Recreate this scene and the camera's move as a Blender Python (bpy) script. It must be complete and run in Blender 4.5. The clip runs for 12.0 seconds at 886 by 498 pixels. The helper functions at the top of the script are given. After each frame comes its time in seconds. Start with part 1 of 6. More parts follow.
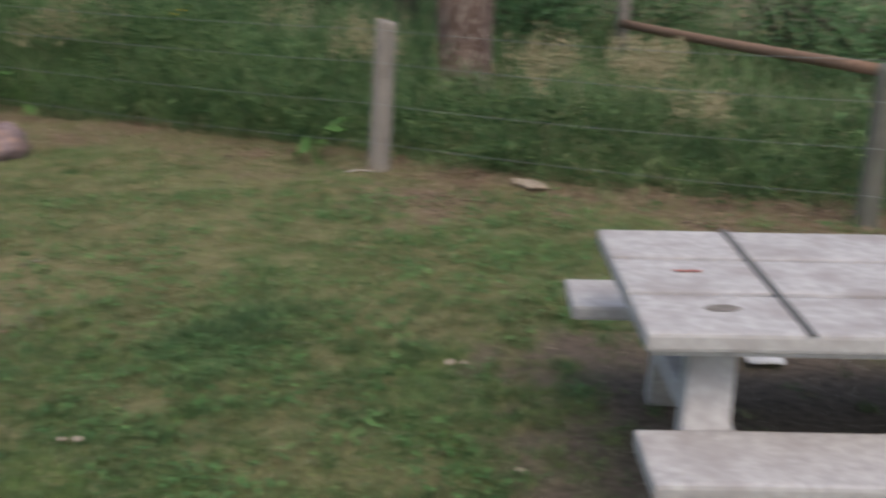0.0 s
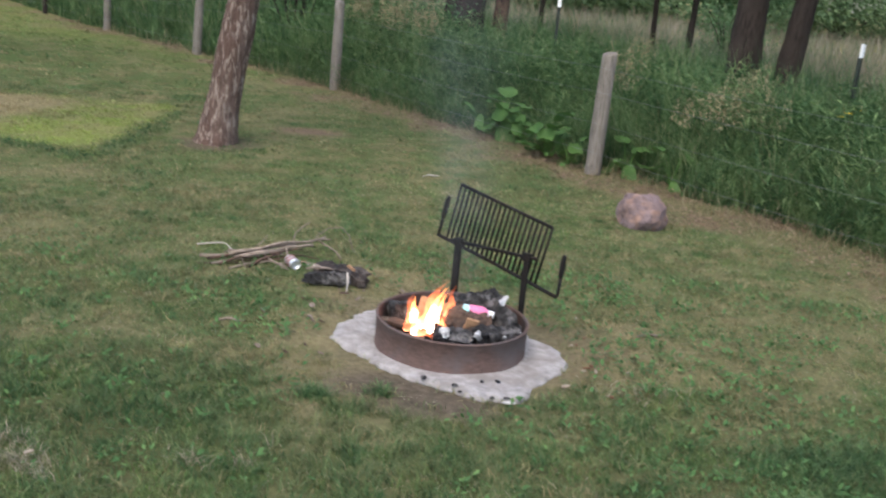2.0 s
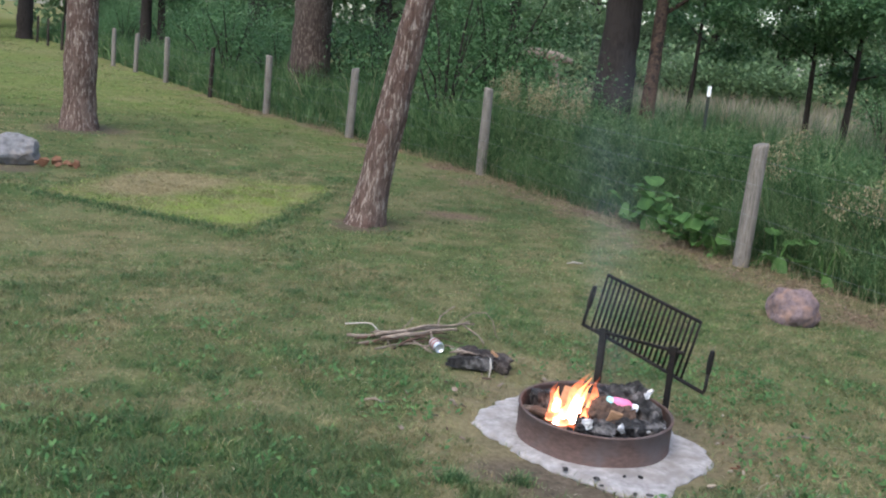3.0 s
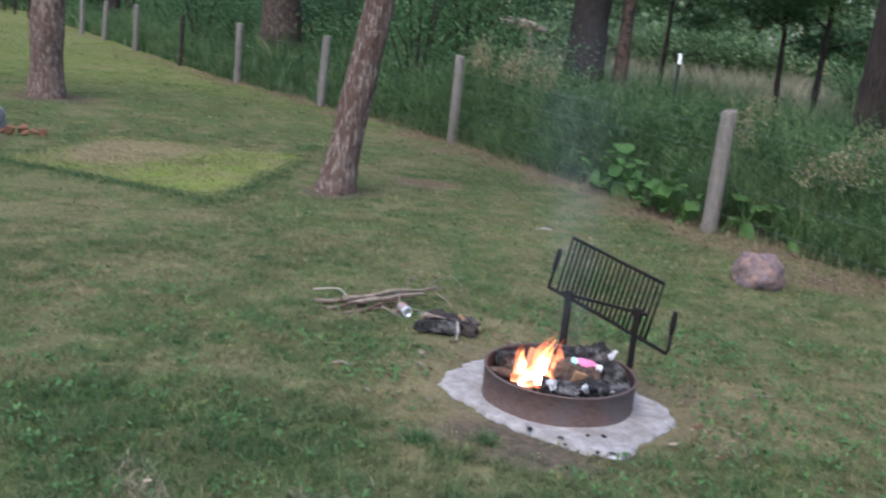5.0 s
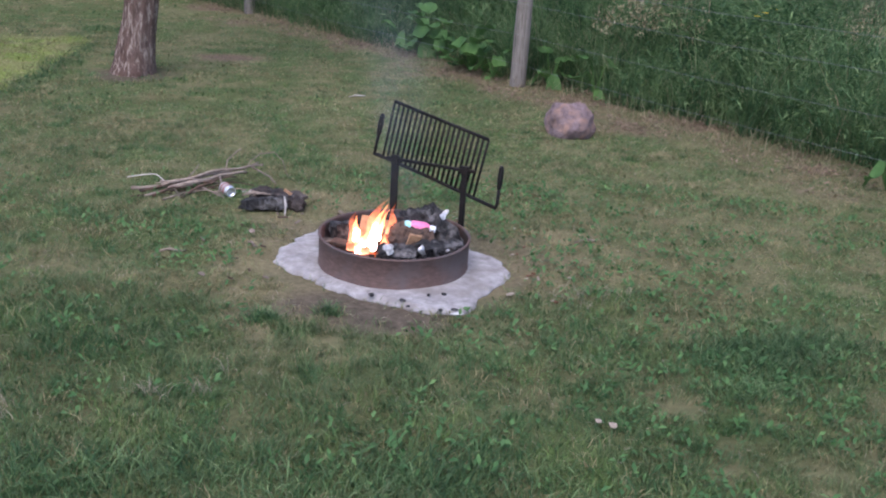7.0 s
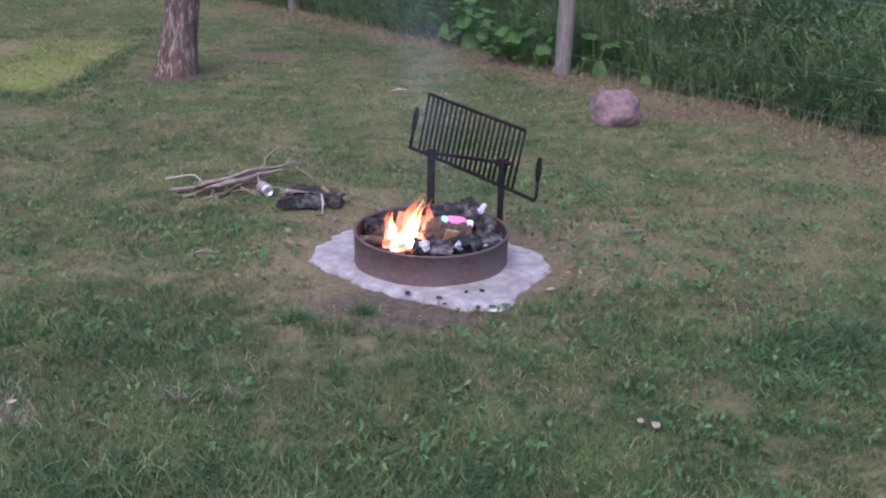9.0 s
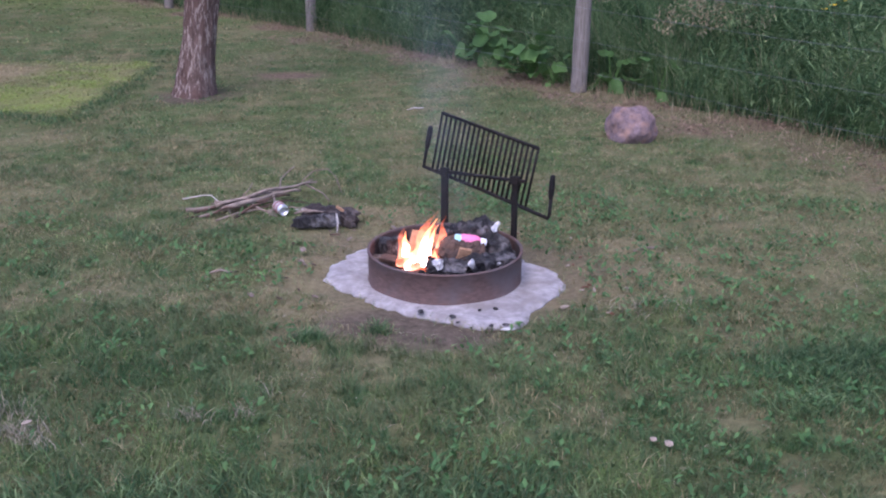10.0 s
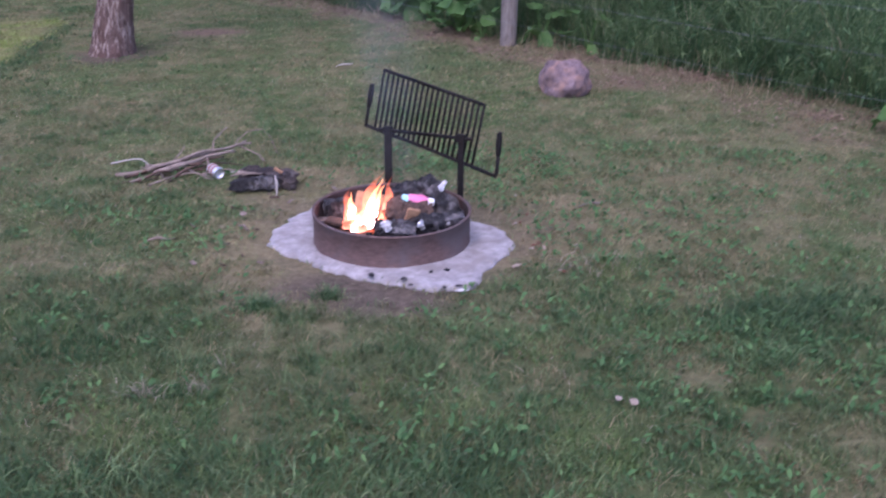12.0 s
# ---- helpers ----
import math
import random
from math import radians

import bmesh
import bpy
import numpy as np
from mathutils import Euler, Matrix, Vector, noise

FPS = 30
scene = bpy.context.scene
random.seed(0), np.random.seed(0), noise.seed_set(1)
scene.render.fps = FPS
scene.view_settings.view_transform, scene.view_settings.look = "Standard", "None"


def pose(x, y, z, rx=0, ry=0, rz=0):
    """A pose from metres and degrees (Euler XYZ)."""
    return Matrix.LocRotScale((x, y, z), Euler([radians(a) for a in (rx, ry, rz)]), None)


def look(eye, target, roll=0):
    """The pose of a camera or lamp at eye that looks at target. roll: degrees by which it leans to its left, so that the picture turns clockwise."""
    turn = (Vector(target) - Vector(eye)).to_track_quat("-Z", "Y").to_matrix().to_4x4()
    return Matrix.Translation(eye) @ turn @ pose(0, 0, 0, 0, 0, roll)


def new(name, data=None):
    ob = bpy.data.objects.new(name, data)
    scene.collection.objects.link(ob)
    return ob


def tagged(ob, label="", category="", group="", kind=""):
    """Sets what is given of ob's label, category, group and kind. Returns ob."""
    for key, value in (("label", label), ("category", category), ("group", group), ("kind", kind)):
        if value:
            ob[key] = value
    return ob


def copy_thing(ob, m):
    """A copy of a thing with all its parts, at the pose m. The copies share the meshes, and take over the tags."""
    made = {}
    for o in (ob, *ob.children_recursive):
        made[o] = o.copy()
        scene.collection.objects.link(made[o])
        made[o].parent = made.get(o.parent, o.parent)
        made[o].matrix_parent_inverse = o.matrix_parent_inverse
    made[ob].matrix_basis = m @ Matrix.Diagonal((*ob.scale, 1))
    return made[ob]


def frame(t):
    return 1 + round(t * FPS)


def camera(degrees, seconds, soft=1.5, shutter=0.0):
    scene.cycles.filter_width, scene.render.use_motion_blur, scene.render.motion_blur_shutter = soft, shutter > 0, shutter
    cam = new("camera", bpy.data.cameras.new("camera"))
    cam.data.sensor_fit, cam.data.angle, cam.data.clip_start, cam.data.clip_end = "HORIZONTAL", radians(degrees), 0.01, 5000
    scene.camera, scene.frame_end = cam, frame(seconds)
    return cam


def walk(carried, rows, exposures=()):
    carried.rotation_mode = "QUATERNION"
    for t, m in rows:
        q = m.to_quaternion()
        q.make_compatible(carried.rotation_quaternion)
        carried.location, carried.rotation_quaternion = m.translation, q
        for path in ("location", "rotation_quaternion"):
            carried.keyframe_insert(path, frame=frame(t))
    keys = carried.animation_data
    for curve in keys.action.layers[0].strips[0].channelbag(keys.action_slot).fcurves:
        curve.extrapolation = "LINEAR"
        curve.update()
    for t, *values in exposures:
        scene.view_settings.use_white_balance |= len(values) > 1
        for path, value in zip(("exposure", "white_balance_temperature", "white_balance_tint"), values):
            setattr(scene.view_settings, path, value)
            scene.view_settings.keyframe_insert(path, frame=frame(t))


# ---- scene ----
cam = camera(46.0, 12.0, soft=2.05, shutter=0.36)
PATH = [
    (0, (0.051, -5.0, 1.799), (1.081, -3.4, 1.183), 1.1),
    (0.1, (0.057, -5.011, 1.803), (0.983, -3.343, 1.203), 0.9),
    (0.3, (0.03, -5.013, 1.797), (0.869, -3.285, 1.241), 3.8),
    (0.5, (-0.024, -5.018, 1.808), (0.705, -3.235, 1.267), 6.8),
    (0.7, (-0.072, -4.978, 1.81), (0.517, -3.156, 1.237), 6.9),
    (1, (-0.127, -4.95, 1.815), (0.299, -3.077, 1.26), 10.3),
    (1.1, (-0.128, -4.92, 1.808), (0.263, -3.034, 1.277), 10.6),
    (1.5, (-0.083, -4.796, 1.767), (0.032, -2.876, 1.218), 6.9),
    (2, (-0.026, -4.716, 1.742), (-0.047, -2.783, 1.231), 5.7),
    (2.5, (-0.038, -4.712, 1.763), (-0.238, -2.773, 1.314), 3.6),
    (3, (-0.059, -4.762, 1.774), (-0.361, -2.823, 1.39), 5.8),
    (3.2, (-0.056, -4.773, 1.773), (-0.348, -2.836, 1.372), 6.1),
    (4.8, (-0.011, -4.797, 1.751), (-0.312, -2.863, 1.337), 6.0),
    (5, (-0.008, -4.778, 1.746), (-0.256, -2.841, 1.312), 5.9),
    (5.5, (-0.011, -4.724, 1.727), (-0.124, -2.785, 1.252), 6.0),
    (6, (-0.058, -4.713, 1.72), (-0.043, -2.808, 1.109), 2.9),
    (6.5, (-0.098, -4.75, 1.726), (0.032, -2.86, 1.087), 2.7),
    (6.7, (-0.103, -4.759, 1.726), (0.029, -2.872, 1.078), 3.7),
    (8.3, (-0.041, -4.683, 1.709), (0.064, -2.782, 1.096), 1.7),
    (8.5, (-0.031, -4.666, 1.708), (0.046, -2.771, 1.074), 1.2),
    (9, (-0.008, -4.641, 1.703), (0.018, -2.754, 1.04), 1.2),
    (9.5, (0.007, -4.637, 1.704), (-0.01, -2.74, 1.072), 0.7),
    (10, (0.027, -4.643, 1.71), (0.012, -2.746, 1.078), 0.4),
    (10.5, (0.032, -4.643, 1.711), (-0.001, -2.749, 1.072), -0.2),
    (11, (-0.001, -4.603, 1.709), (0.087, -2.704, 1.085), 2.7),
    (11.5, (-0.069, -4.56, 1.712), (0.14, -2.677, 1.072), 2.9),
    (12, (-0.102, -4.543, 1.702), (0.037, -2.679, 0.99), 0.5),
]
walk(cam, [(t, look(eye, target, roll)) for t, eye, target, roll in PATH],
     [(0, 0.74, 7350, 10), (0.5, 0.95, 7200, 9), (1.5, 1.05, 7100, 9), (3.0, 1.1, 6550, 7), (5.5, 1.0, 6250, 12), (6.7, 0.95, 6150, 16), (8.3, 0.95, 6000, 28), (9.5, 0.95, 5850, 30), (12, 0.92, 5700, 38)])

# ---- world and light ----
world = bpy.data.worlds.new("evening_sky")
scene.world = world
world.use_nodes = True
wn, wl = world.node_tree.nodes, world.node_tree.links
sky = wn.new("ShaderNodeTexSky")
sky.sky_type = "NISHITA"
sky.sun_disc = False
sky.sun_elevation = radians(60)
sky.sun_rotation = radians(200)
sky.air_density, sky.dust_density, sky.ozone_density = 1.0, 2.5, 0.6
wl.new(sky.outputs[0], wn["Background"].inputs[0])
wn["Background"].inputs[1].default_value = 0.185

sun_data = bpy.data.lights.new("sun", "SUN")
sun_data.energy, sun_data.angle, sun_data.color = 0.5, radians(45), (1.0, 0.95, 0.88)
sun = new("sun", sun_data)
sun.rotation_euler = Euler((radians(28), 0, radians(-20)))


# ---- materials ----
def material(name):
    m = bpy.data.materials.new(name)
    m.use_nodes = True
    nodes, links = m.node_tree.nodes, m.node_tree.links
    return m, nodes, links, nodes["Principled BSDF"]


def noise_node(nodes, links, vec, scale, detail=4.0, rough=0.6):
    n = nodes.new("ShaderNodeTexNoise")
    n.inputs["Scale"].default_value, n.inputs["Detail"].default_value, n.inputs["Roughness"].default_value = scale, detail, rough
    links.new(vec, n.inputs["Vector"])
    return n.outputs["Fac"]


def ramp(nodes, links, fac, stops):
    r = nodes.new("ShaderNodeValToRGB")
    while len(r.color_ramp.elements) < len(stops):
        r.color_ramp.elements.new(0.5)
    for e, (p, c) in zip(r.color_ramp.elements, stops):
        e.position, e.color = p, (*c, 1)
    links.new(fac, r.inputs[0])
    return r.outputs[0]


def blend(nodes, links, fac, a, b, mode="MIX"):
    n = nodes.new("ShaderNodeMix")
    n.data_type, n.blend_type = "RGBA", mode
    for src, sock in ((fac, n.inputs[0]), (a, n.inputs[6]), (b, n.inputs[7])):
        if isinstance(src, (int, float)):
            sock.default_value = src
        elif isinstance(src, tuple):
            sock.default_value = (*src, 1)
        else:
            links.new(src, sock)
    return n.outputs[2]


def bump(nodes, links, bsdf, height, strength, distance=0.01):
    b = nodes.new("ShaderNodeBump")
    b.inputs["Strength"].default_value, b.inputs["Distance"].default_value = strength, distance
    links.new(height, b.inputs["Height"])
    links.new(b.outputs[0], bsdf.inputs["Normal"])


def surface(name, dark, light, scale, rough=0.8, relief=0.4, spots=None, spot_scale=3.0, stretch=(1, 1, 1), metal=0.0, depth=0.006):
    """A worn surface: fine grain between two colours, blotches of a third, and relief."""
    m, nodes, links, bsdf = material(name)
    tc = nodes.new("ShaderNodeTexCoord")
    mp = nodes.new("ShaderNodeMapping")
    mp.inputs["Scale"].default_value = stretch
    links.new(tc.outputs["Object"], mp.inputs[0])
    fine = noise_node(nodes, links, mp.outputs[0], scale, 6, 0.65)
    col = ramp(nodes, links, fine, [(0.3, dark), (0.7, light)])
    if spots:
        big = noise_node(nodes, links, tc.outputs["Object"], spot_scale, 3, 0.6)
        mask = ramp(nodes, links, big, [(0.48, (0, 0, 0)), (0.68, (1, 1, 1))])
        col = blend(nodes, links, mask, col, spots)
    links.new(col, bsdf.inputs["Base Color"])
    bsdf.inputs["Roughness"].default_value = rough
    bsdf.inputs["Metallic"].default_value = metal
    if not metal and rough > 0.55:
        bsdf.inputs["Specular IOR Level"].default_value = 0.2
    bump(nodes, links, bsdf, fine, relief, depth)
    return m


def attribute(nodes, name):
    a = nodes.new("ShaderNodeAttribute")
    a.attribute_name = name
    return a.outputs["Fac"]


def plant_material(name, greens, dry, lime=(0.20, 0.26, 0.03), glow=0.25, rough=0.55):
    """Blades and leaves: colour by the single blade and by the patch it grows in, dry by attribute."""
    m, nodes, links, bsdf = material(name)
    geo = nodes.new("ShaderNodeNewGeometry")
    patch = noise_node(nodes, links, geo.outputs["Position"], 2.6, 5, 0.7)
    each = geo.outputs["Random Per Island"]
    a = ramp(nodes, links, each, [(0.0, greens[0]), (0.5, greens[1]), (1.0, greens[2])])
    b = ramp(nodes, links, each, [(0.0, greens[0]), (0.7, greens[0]), (1.0, greens[1])])
    soft = ramp(nodes, links, patch, [(0.38, (0, 0, 0)), (0.62, (1, 1, 1))])
    col = blend(nodes, links, soft, b, a)
    tuft = noise_node(nodes, links, geo.outputs["Position"], 11, 3, 0.6)
    col = blend(nodes, links, ramp(nodes, links, tuft, [(0.40, (0.55, 0.55, 0.55)), (0.55, (0, 0, 0))]), col, b)
    col = blend(nodes, links, attribute(nodes, "lush"), col, b)
    yellowed = ramp(nodes, links, each, [(0.0, tuple(c * 0.55 for c in lime)), (1.0, tuple(c * 1.3 for c in lime))])
    col = blend(nodes, links, attribute(nodes, "lime"), col, yellowed)
    straw = ramp(nodes, links, each, [(0.0, dry[0]), (1.0, dry[1])])
    col = blend(nodes, links, attribute(nodes, "dry"), col, straw)
    links.new(col, bsdf.inputs["Base Color"])
    bsdf.inputs["Roughness"].default_value = rough
    bsdf.inputs["Specular IOR Level"].default_value = 0.15
    if glow:
        tr = nodes.new("ShaderNodeBsdfTranslucent")
        links.new(col, tr.inputs[0])
        mix = nodes.new("ShaderNodeMixShader")
        mix.inputs[0].default_value = glow
        links.new(bsdf.outputs[0], mix.inputs[1])
        links.new(tr.outputs[0], mix.inputs[2])
        links.new(mix.outputs[0], nodes["Material Output"].inputs[0])
    return m


LAWN = plant_material("lawn_blades", ((0.047, 0.107, 0.043), (0.123, 0.219, 0.083), (0.228, 0.328, 0.13)), ((0.195, 0.165, 0.088), (0.36, 0.31, 0.175)), (0.25, 0.325, 0.075))
TALL = plant_material("tall_grass_blades", ((0.036, 0.085, 0.036), (0.122, 0.22, 0.084), (0.30, 0.40, 0.185)), ((0.24, 0.20, 0.12), (0.38, 0.33, 0.21)))
LITTER = plant_material("dead_leaf_litter", ((0.05, 0.10, 0.04), (0.10, 0.18, 0.06), (0.2, 0.28, 0.11)), ((0.09, 0.06, 0.043), (0.34, 0.255, 0.185)))
FIELD = plant_material("dry_field_stalks", ((0.05, 0.10, 0.05), (0.11, 0.17, 0.08), (0.18, 0.24, 0.12)), ((0.21, 0.175, 0.135), (0.36, 0.305, 0.245)))
STRAW = plant_material("bleached_straw", ((0.05, 0.10, 0.04), (0.10, 0.18, 0.06), (0.2, 0.28, 0.11)), ((0.25, 0.22, 0.155), (0.42, 0.375, 0.29)))
WEED = plant_material("weed_leaves", ((0.055, 0.13, 0.045), (0.095, 0.20, 0.068), (0.165, 0.285, 0.10)), ((0.2, 0.16, 0.08), (0.3, 0.24, 0.12)), rough=0.45)
BROAD = plant_material("burdock_leaves", ((0.06, 0.135, 0.04), (0.105, 0.21, 0.062), (0.175, 0.295, 0.095)), ((0.2, 0.16, 0.08), (0.3, 0.24, 0.12)), rough=0.5)
LEAF = plant_material("tree_leaves", ((0.06, 0.13, 0.055), (0.10, 0.195, 0.082), (0.155, 0.265, 0.115)), ((0.2, 0.16, 0.08), (0.3, 0.24, 0.12)), glow=0.3)
# paler than LEAF: the haze over the far trees is mixed into these greens
HAZED_LEAF = plant_material("hazed_tree_leaves", ((0.10, 0.165, 0.08), (0.165, 0.255, 0.125), (0.24, 0.34, 0.175)), ((0.2, 0.16, 0.08), (0.3, 0.24, 0.12)), glow=0.42)

SOIL, nodes, links, bsdf = material("lawn_ground")
geo = nodes.new("ShaderNodeNewGeometry")
n1 = noise_node(nodes, links, geo.outputs["Position"], 28, 6, 0.7)
n2 = noise_node(nodes, links, geo.outputs["Position"], 2.2, 4, 0.6)
turf = ramp(nodes, links, n1, [(0.3, (0.045, 0.07, 0.028)), (0.55, (0.082, 0.112, 0.046)), (0.75, (0.135, 0.158, 0.072))])
turf2 = ramp(nodes, links, n1, [(0.3, (0.052, 0.06, 0.028)), (0.7, (0.13, 0.128, 0.062))])
turf = blend(nodes, links, ramp(nodes, links, n2, [(0.4, (0, 0, 0)), (0.65, (1, 1, 1))]), turf, turf2)
turf = blend(nodes, links, attribute(nodes, "lime"), turf, ramp(nodes, links, n1, [(0.3, (0.10, 0.13, 0.035)), (0.7, (0.235, 0.285, 0.085))]))
straw = ramp(nodes, links, n1, [(0.25, (0.125, 0.104, 0.060)), (0.7, (0.275, 0.232, 0.138))])
turf = blend(nodes, links, attribute(nodes, "dry"), turf, straw)
dirt = ramp(nodes, links, n1, [(0.25, (0.045, 0.036, 0.029)), (0.7, (0.15, 0.120, 0.096))])
litter = ramp(nodes, links, n1, [(0.28, (0.055, 0.040, 0.031)), (0.72, (0.24, 0.172, 0.124))])
turf = blend(nodes, links, attribute(nodes, "litter"), turf, litter)
turf = blend(nodes, links, attribute(nodes, "bare"), turf, dirt)
links.new(turf, bsdf.inputs["Base Color"])
bsdf.inputs["Roughness"].default_value = 0.95
bsdf.inputs["Specular IOR Level"].default_value = 0.0
bump(nodes, links, bsdf, n1, 0.8, 0.02)

CONCRETE = surface("pad_concrete", (0.20, 0.187, 0.185), (0.42, 0.40, 0.40), 20, 0.95, 0.9, (0.225, 0.205, 0.195), 7.0, (1, 1, 1), 0.0, 0.01)
TABLE = surface("table_concrete", (0.27, 0.258, 0.258), (0.40, 0.388, 0.388), 26, 0.9, 0.5, (0.255, 0.235, 0.232), 5.0)
RUST = surface("rusted_steel", (0.068, 0.046, 0.042), (0.135, 0.088, 0.078), 30, 0.75, 0.35, (0.105, 0.086, 0.086), 5.0, (1, 1, 2.5))
BLACK = surface("sooty_steel", (0.006, 0.006, 0.0065), (0.017, 0.0155, 0.0155), 40, 0.65, 0.3, (0.018, 0.013, 0.011), 9.0)
STRAP = surface("grey_steel_strap", (0.05, 0.05, 0.05), (0.11, 0.105, 0.10), 30, 0.6, 0.3)
POST = surface("weathered_post_wood", (0.085, 0.075, 0.065), (0.29, 0.26, 0.235), 13, 0.9, 0.8, (0.20, 0.18, 0.16), 4.0, (6, 6, 0.5))
# POST wood darkened to greenish grey: the shade on the first two posts as colour
SHADED_POST = surface("shaded_post_wood", (0.05, 0.05, 0.042), (0.16, 0.155, 0.135), 13, 0.9, 0.8, (0.10, 0.105, 0.085), 4.0, (6, 6, 0.5))
RAIL = surface("rusty_brown_pole", (0.12, 0.07, 0.048), (0.27, 0.17, 0.12), 14, 0.85, 0.5, None, 3.0, (2, 2, 2))
WIRE = surface("galvanised_wire", (0.14, 0.155, 0.15), (0.26, 0.28, 0.27), 20, 0.5, 0.1, None, 3.0, (1, 1, 1), 0.5)


def bark_material(name, dark, mid, pale):
    """Flaking bark: dark furrows, brown plates, and pale upright scars where flakes fell."""
    m, nodes, links, bsdf = material(name)
    tc = nodes.new("ShaderNodeTexCoord")
    mp = nodes.new("ShaderNodeMapping")
    mp.inputs["Scale"].default_value = (1, 1, 0.24)
    links.new(tc.outputs["Object"], mp.inputs[0])
    fine = noise_node(nodes, links, mp.outputs[0], 60, 6, 0.75)
    broad = noise_node(nodes, links, mp.outputs[0], 7, 4, 0.6)
    furrow = noise_node(nodes, links, mp.outputs[0], 24, 5, 0.7)
    col = ramp(nodes, links, fine, [(0.3, dark), (0.7, mid)])
    col = blend(nodes, links, ramp(nodes, links, broad, [(0.45, (0, 0, 0)), (0.7, (0.45, 0.45, 0.45))]), col, tuple(0.5 * (a + b) for a, b in zip(mid, pale)))
    flake = noise_node(nodes, links, mp.outputs[0], 34, 5, 0.68)
    col = blend(nodes, links, ramp(nodes, links, flake, [(0.515, (0, 0, 0)), (0.60, (0.85, 0.85, 0.85))]), col, pale)
    deep = ramp(nodes, links, furrow, [(0.30, (0.15, 0.15, 0.15)), (0.50, (1, 1, 1))])
    col = blend(nodes, links, deep, tuple(c * 0.62 for c in dark), col)
    links.new(col, bsdf.inputs["Base Color"])
    bsdf.inputs["Roughness"].default_value = 0.95
    bsdf.inputs["Specular IOR Level"].default_value = 0.15
    bump(nodes, links, bsdf, furrow, 1.0, 0.045)
    return m


BARK = bark_material("scaly_bark", (0.066, 0.041, 0.034), (0.16, 0.103, 0.086), (0.37, 0.305, 0.265))
BROWN_BARK = bark_material("brown_bark", (0.04, 0.028, 0.024), (0.085, 0.061, 0.052), (0.19, 0.155, 0.135))
DARK_BARK = surface("dark_bark", (0.015, 0.012, 0.011), (0.058, 0.045, 0.040), 12, 0.95, 1.0, (0.045, 0.036, 0.032), 2.0, (2, 2, 0.5), 0.0, 0.03)
CHAR = surface("charred_wood", (0.008, 0.008, 0.009), (0.045, 0.043, 0.044), 30, 0.6, 0.9, (0.17, 0.16, 0.16), 13.0, (1, 1, 1), 0.0, 0.02)
SPLIT = surface("fresh_split_wood", (0.22, 0.12, 0.065), (0.42, 0.26, 0.16), 30, 0.85, 0.4, None, 3.0, (1, 1, 6))
BROWN_WOOD = surface("scorched_brown_wood", (0.04, 0.028, 0.022), (0.16, 0.10, 0.075), 24, 0.85, 0.7, (0.02, 0.018, 0.017), 8.0)
ASH = surface("ash_bed", (0.07, 0.062, 0.058), (0.27, 0.22, 0.19), 40, 0.95, 0.9, (0.03, 0.028, 0.027), 9.0, (1, 1, 1), 0.0, 0.02)
CHAR_LOG = surface("charred_bark", (0.012, 0.010, 0.010), (0.055, 0.042, 0.038), 22, 0.6, 0.8, (0.10, 0.085, 0.08), 11.0, (0.4, 1.6, 1.6), 0.0, 0.015)
FOIL = surface("crumpled_foil", (0.42, 0.42, 0.43), (0.80, 0.80, 0.82), 60, 0.35, 0.6, (0.12, 0.115, 0.115), 24.0, (1, 1, 1), 0.5)
WHITE_ASH = surface("white_paper_scrap", (0.40, 0.39, 0.39), (0.66, 0.65, 0.65), 20, 0.8, 0.3)
STICK = surface("grey_dead_branch", (0.12, 0.09, 0.072), (0.32, 0.26, 0.215), 25, 0.9, 0.5, (0.22, 0.18, 0.15), 6.0)
DRY_LEAF = surface("dry_fallen_leaf", (0.24, 0.19, 0.14), (0.44, 0.37, 0.30), 40, 0.85, 0.3)
PALE_STICK = surface("pale_peeled_twig", (0.34, 0.31, 0.28), (0.52, 0.48, 0.44), 25, 0.85, 0.3)
ROCK = surface("pinkish_granite", (0.115, 0.085, 0.09), (0.24, 0.18, 0.185), 24, 0.9, 0.9, (0.29, 0.185, 0.15), 11.0, (1, 1, 1), 0.0, 0.02)
GREY_ROCK = surface("pale_grey_stone", (0.11, 0.11, 0.117), (0.30, 0.295, 0.305), 14, 0.9, 0.9, (0.26, 0.22, 0.20), 5.0, (1, 1, 1), 0.0, 0.03)
ORANGE_BIT = surface("orange_brown_bark", (0.09, 0.045, 0.03), (0.26, 0.13, 0.08), 30, 0.9, 0.6)
CAN_METAL = surface("bare_aluminium", (0.70, 0.70, 0.71), (0.85, 0.85, 0.86), 30, 0.3, 0.05, None, 3.0, (1, 1, 1), 0.9)
CAN_PRINT = surface("white_can_print", (0.32, 0.31, 0.32), (0.52, 0.50, 0.51), 30, 0.35, 0.05, (0.24, 0.12, 0.12), 22.0)
PINK = surface("pink_plastic", (0.80, 0.16, 0.34), (0.92, 0.26, 0.45), 30, 0.35, 0.05)
CYAN = surface("pale_cyan_plastic", (0.25, 0.62, 0.66), (0.45, 0.78, 0.80), 30, 0.35, 0.05)
WHITE_PLASTIC = surface("white_plastic", (0.78, 0.80, 0.84), (0.88, 0.90, 0.92), 30, 0.35, 0.05)
STEEL_POST = surface("dark_green_steel", (0.02, 0.028, 0.024), (0.045, 0.055, 0.048), 20, 0.6, 0.2)
YELLOW = surface("yellow_petals", (0.70, 0.48, 0.02), (0.85, 0.62, 0.04), 40, 0.6, 0.1)
STAIN = surface("dark_table_stain", (0.10, 0.088, 0.08), (0.19, 0.17, 0.155), 30, 0.9, 0.3)
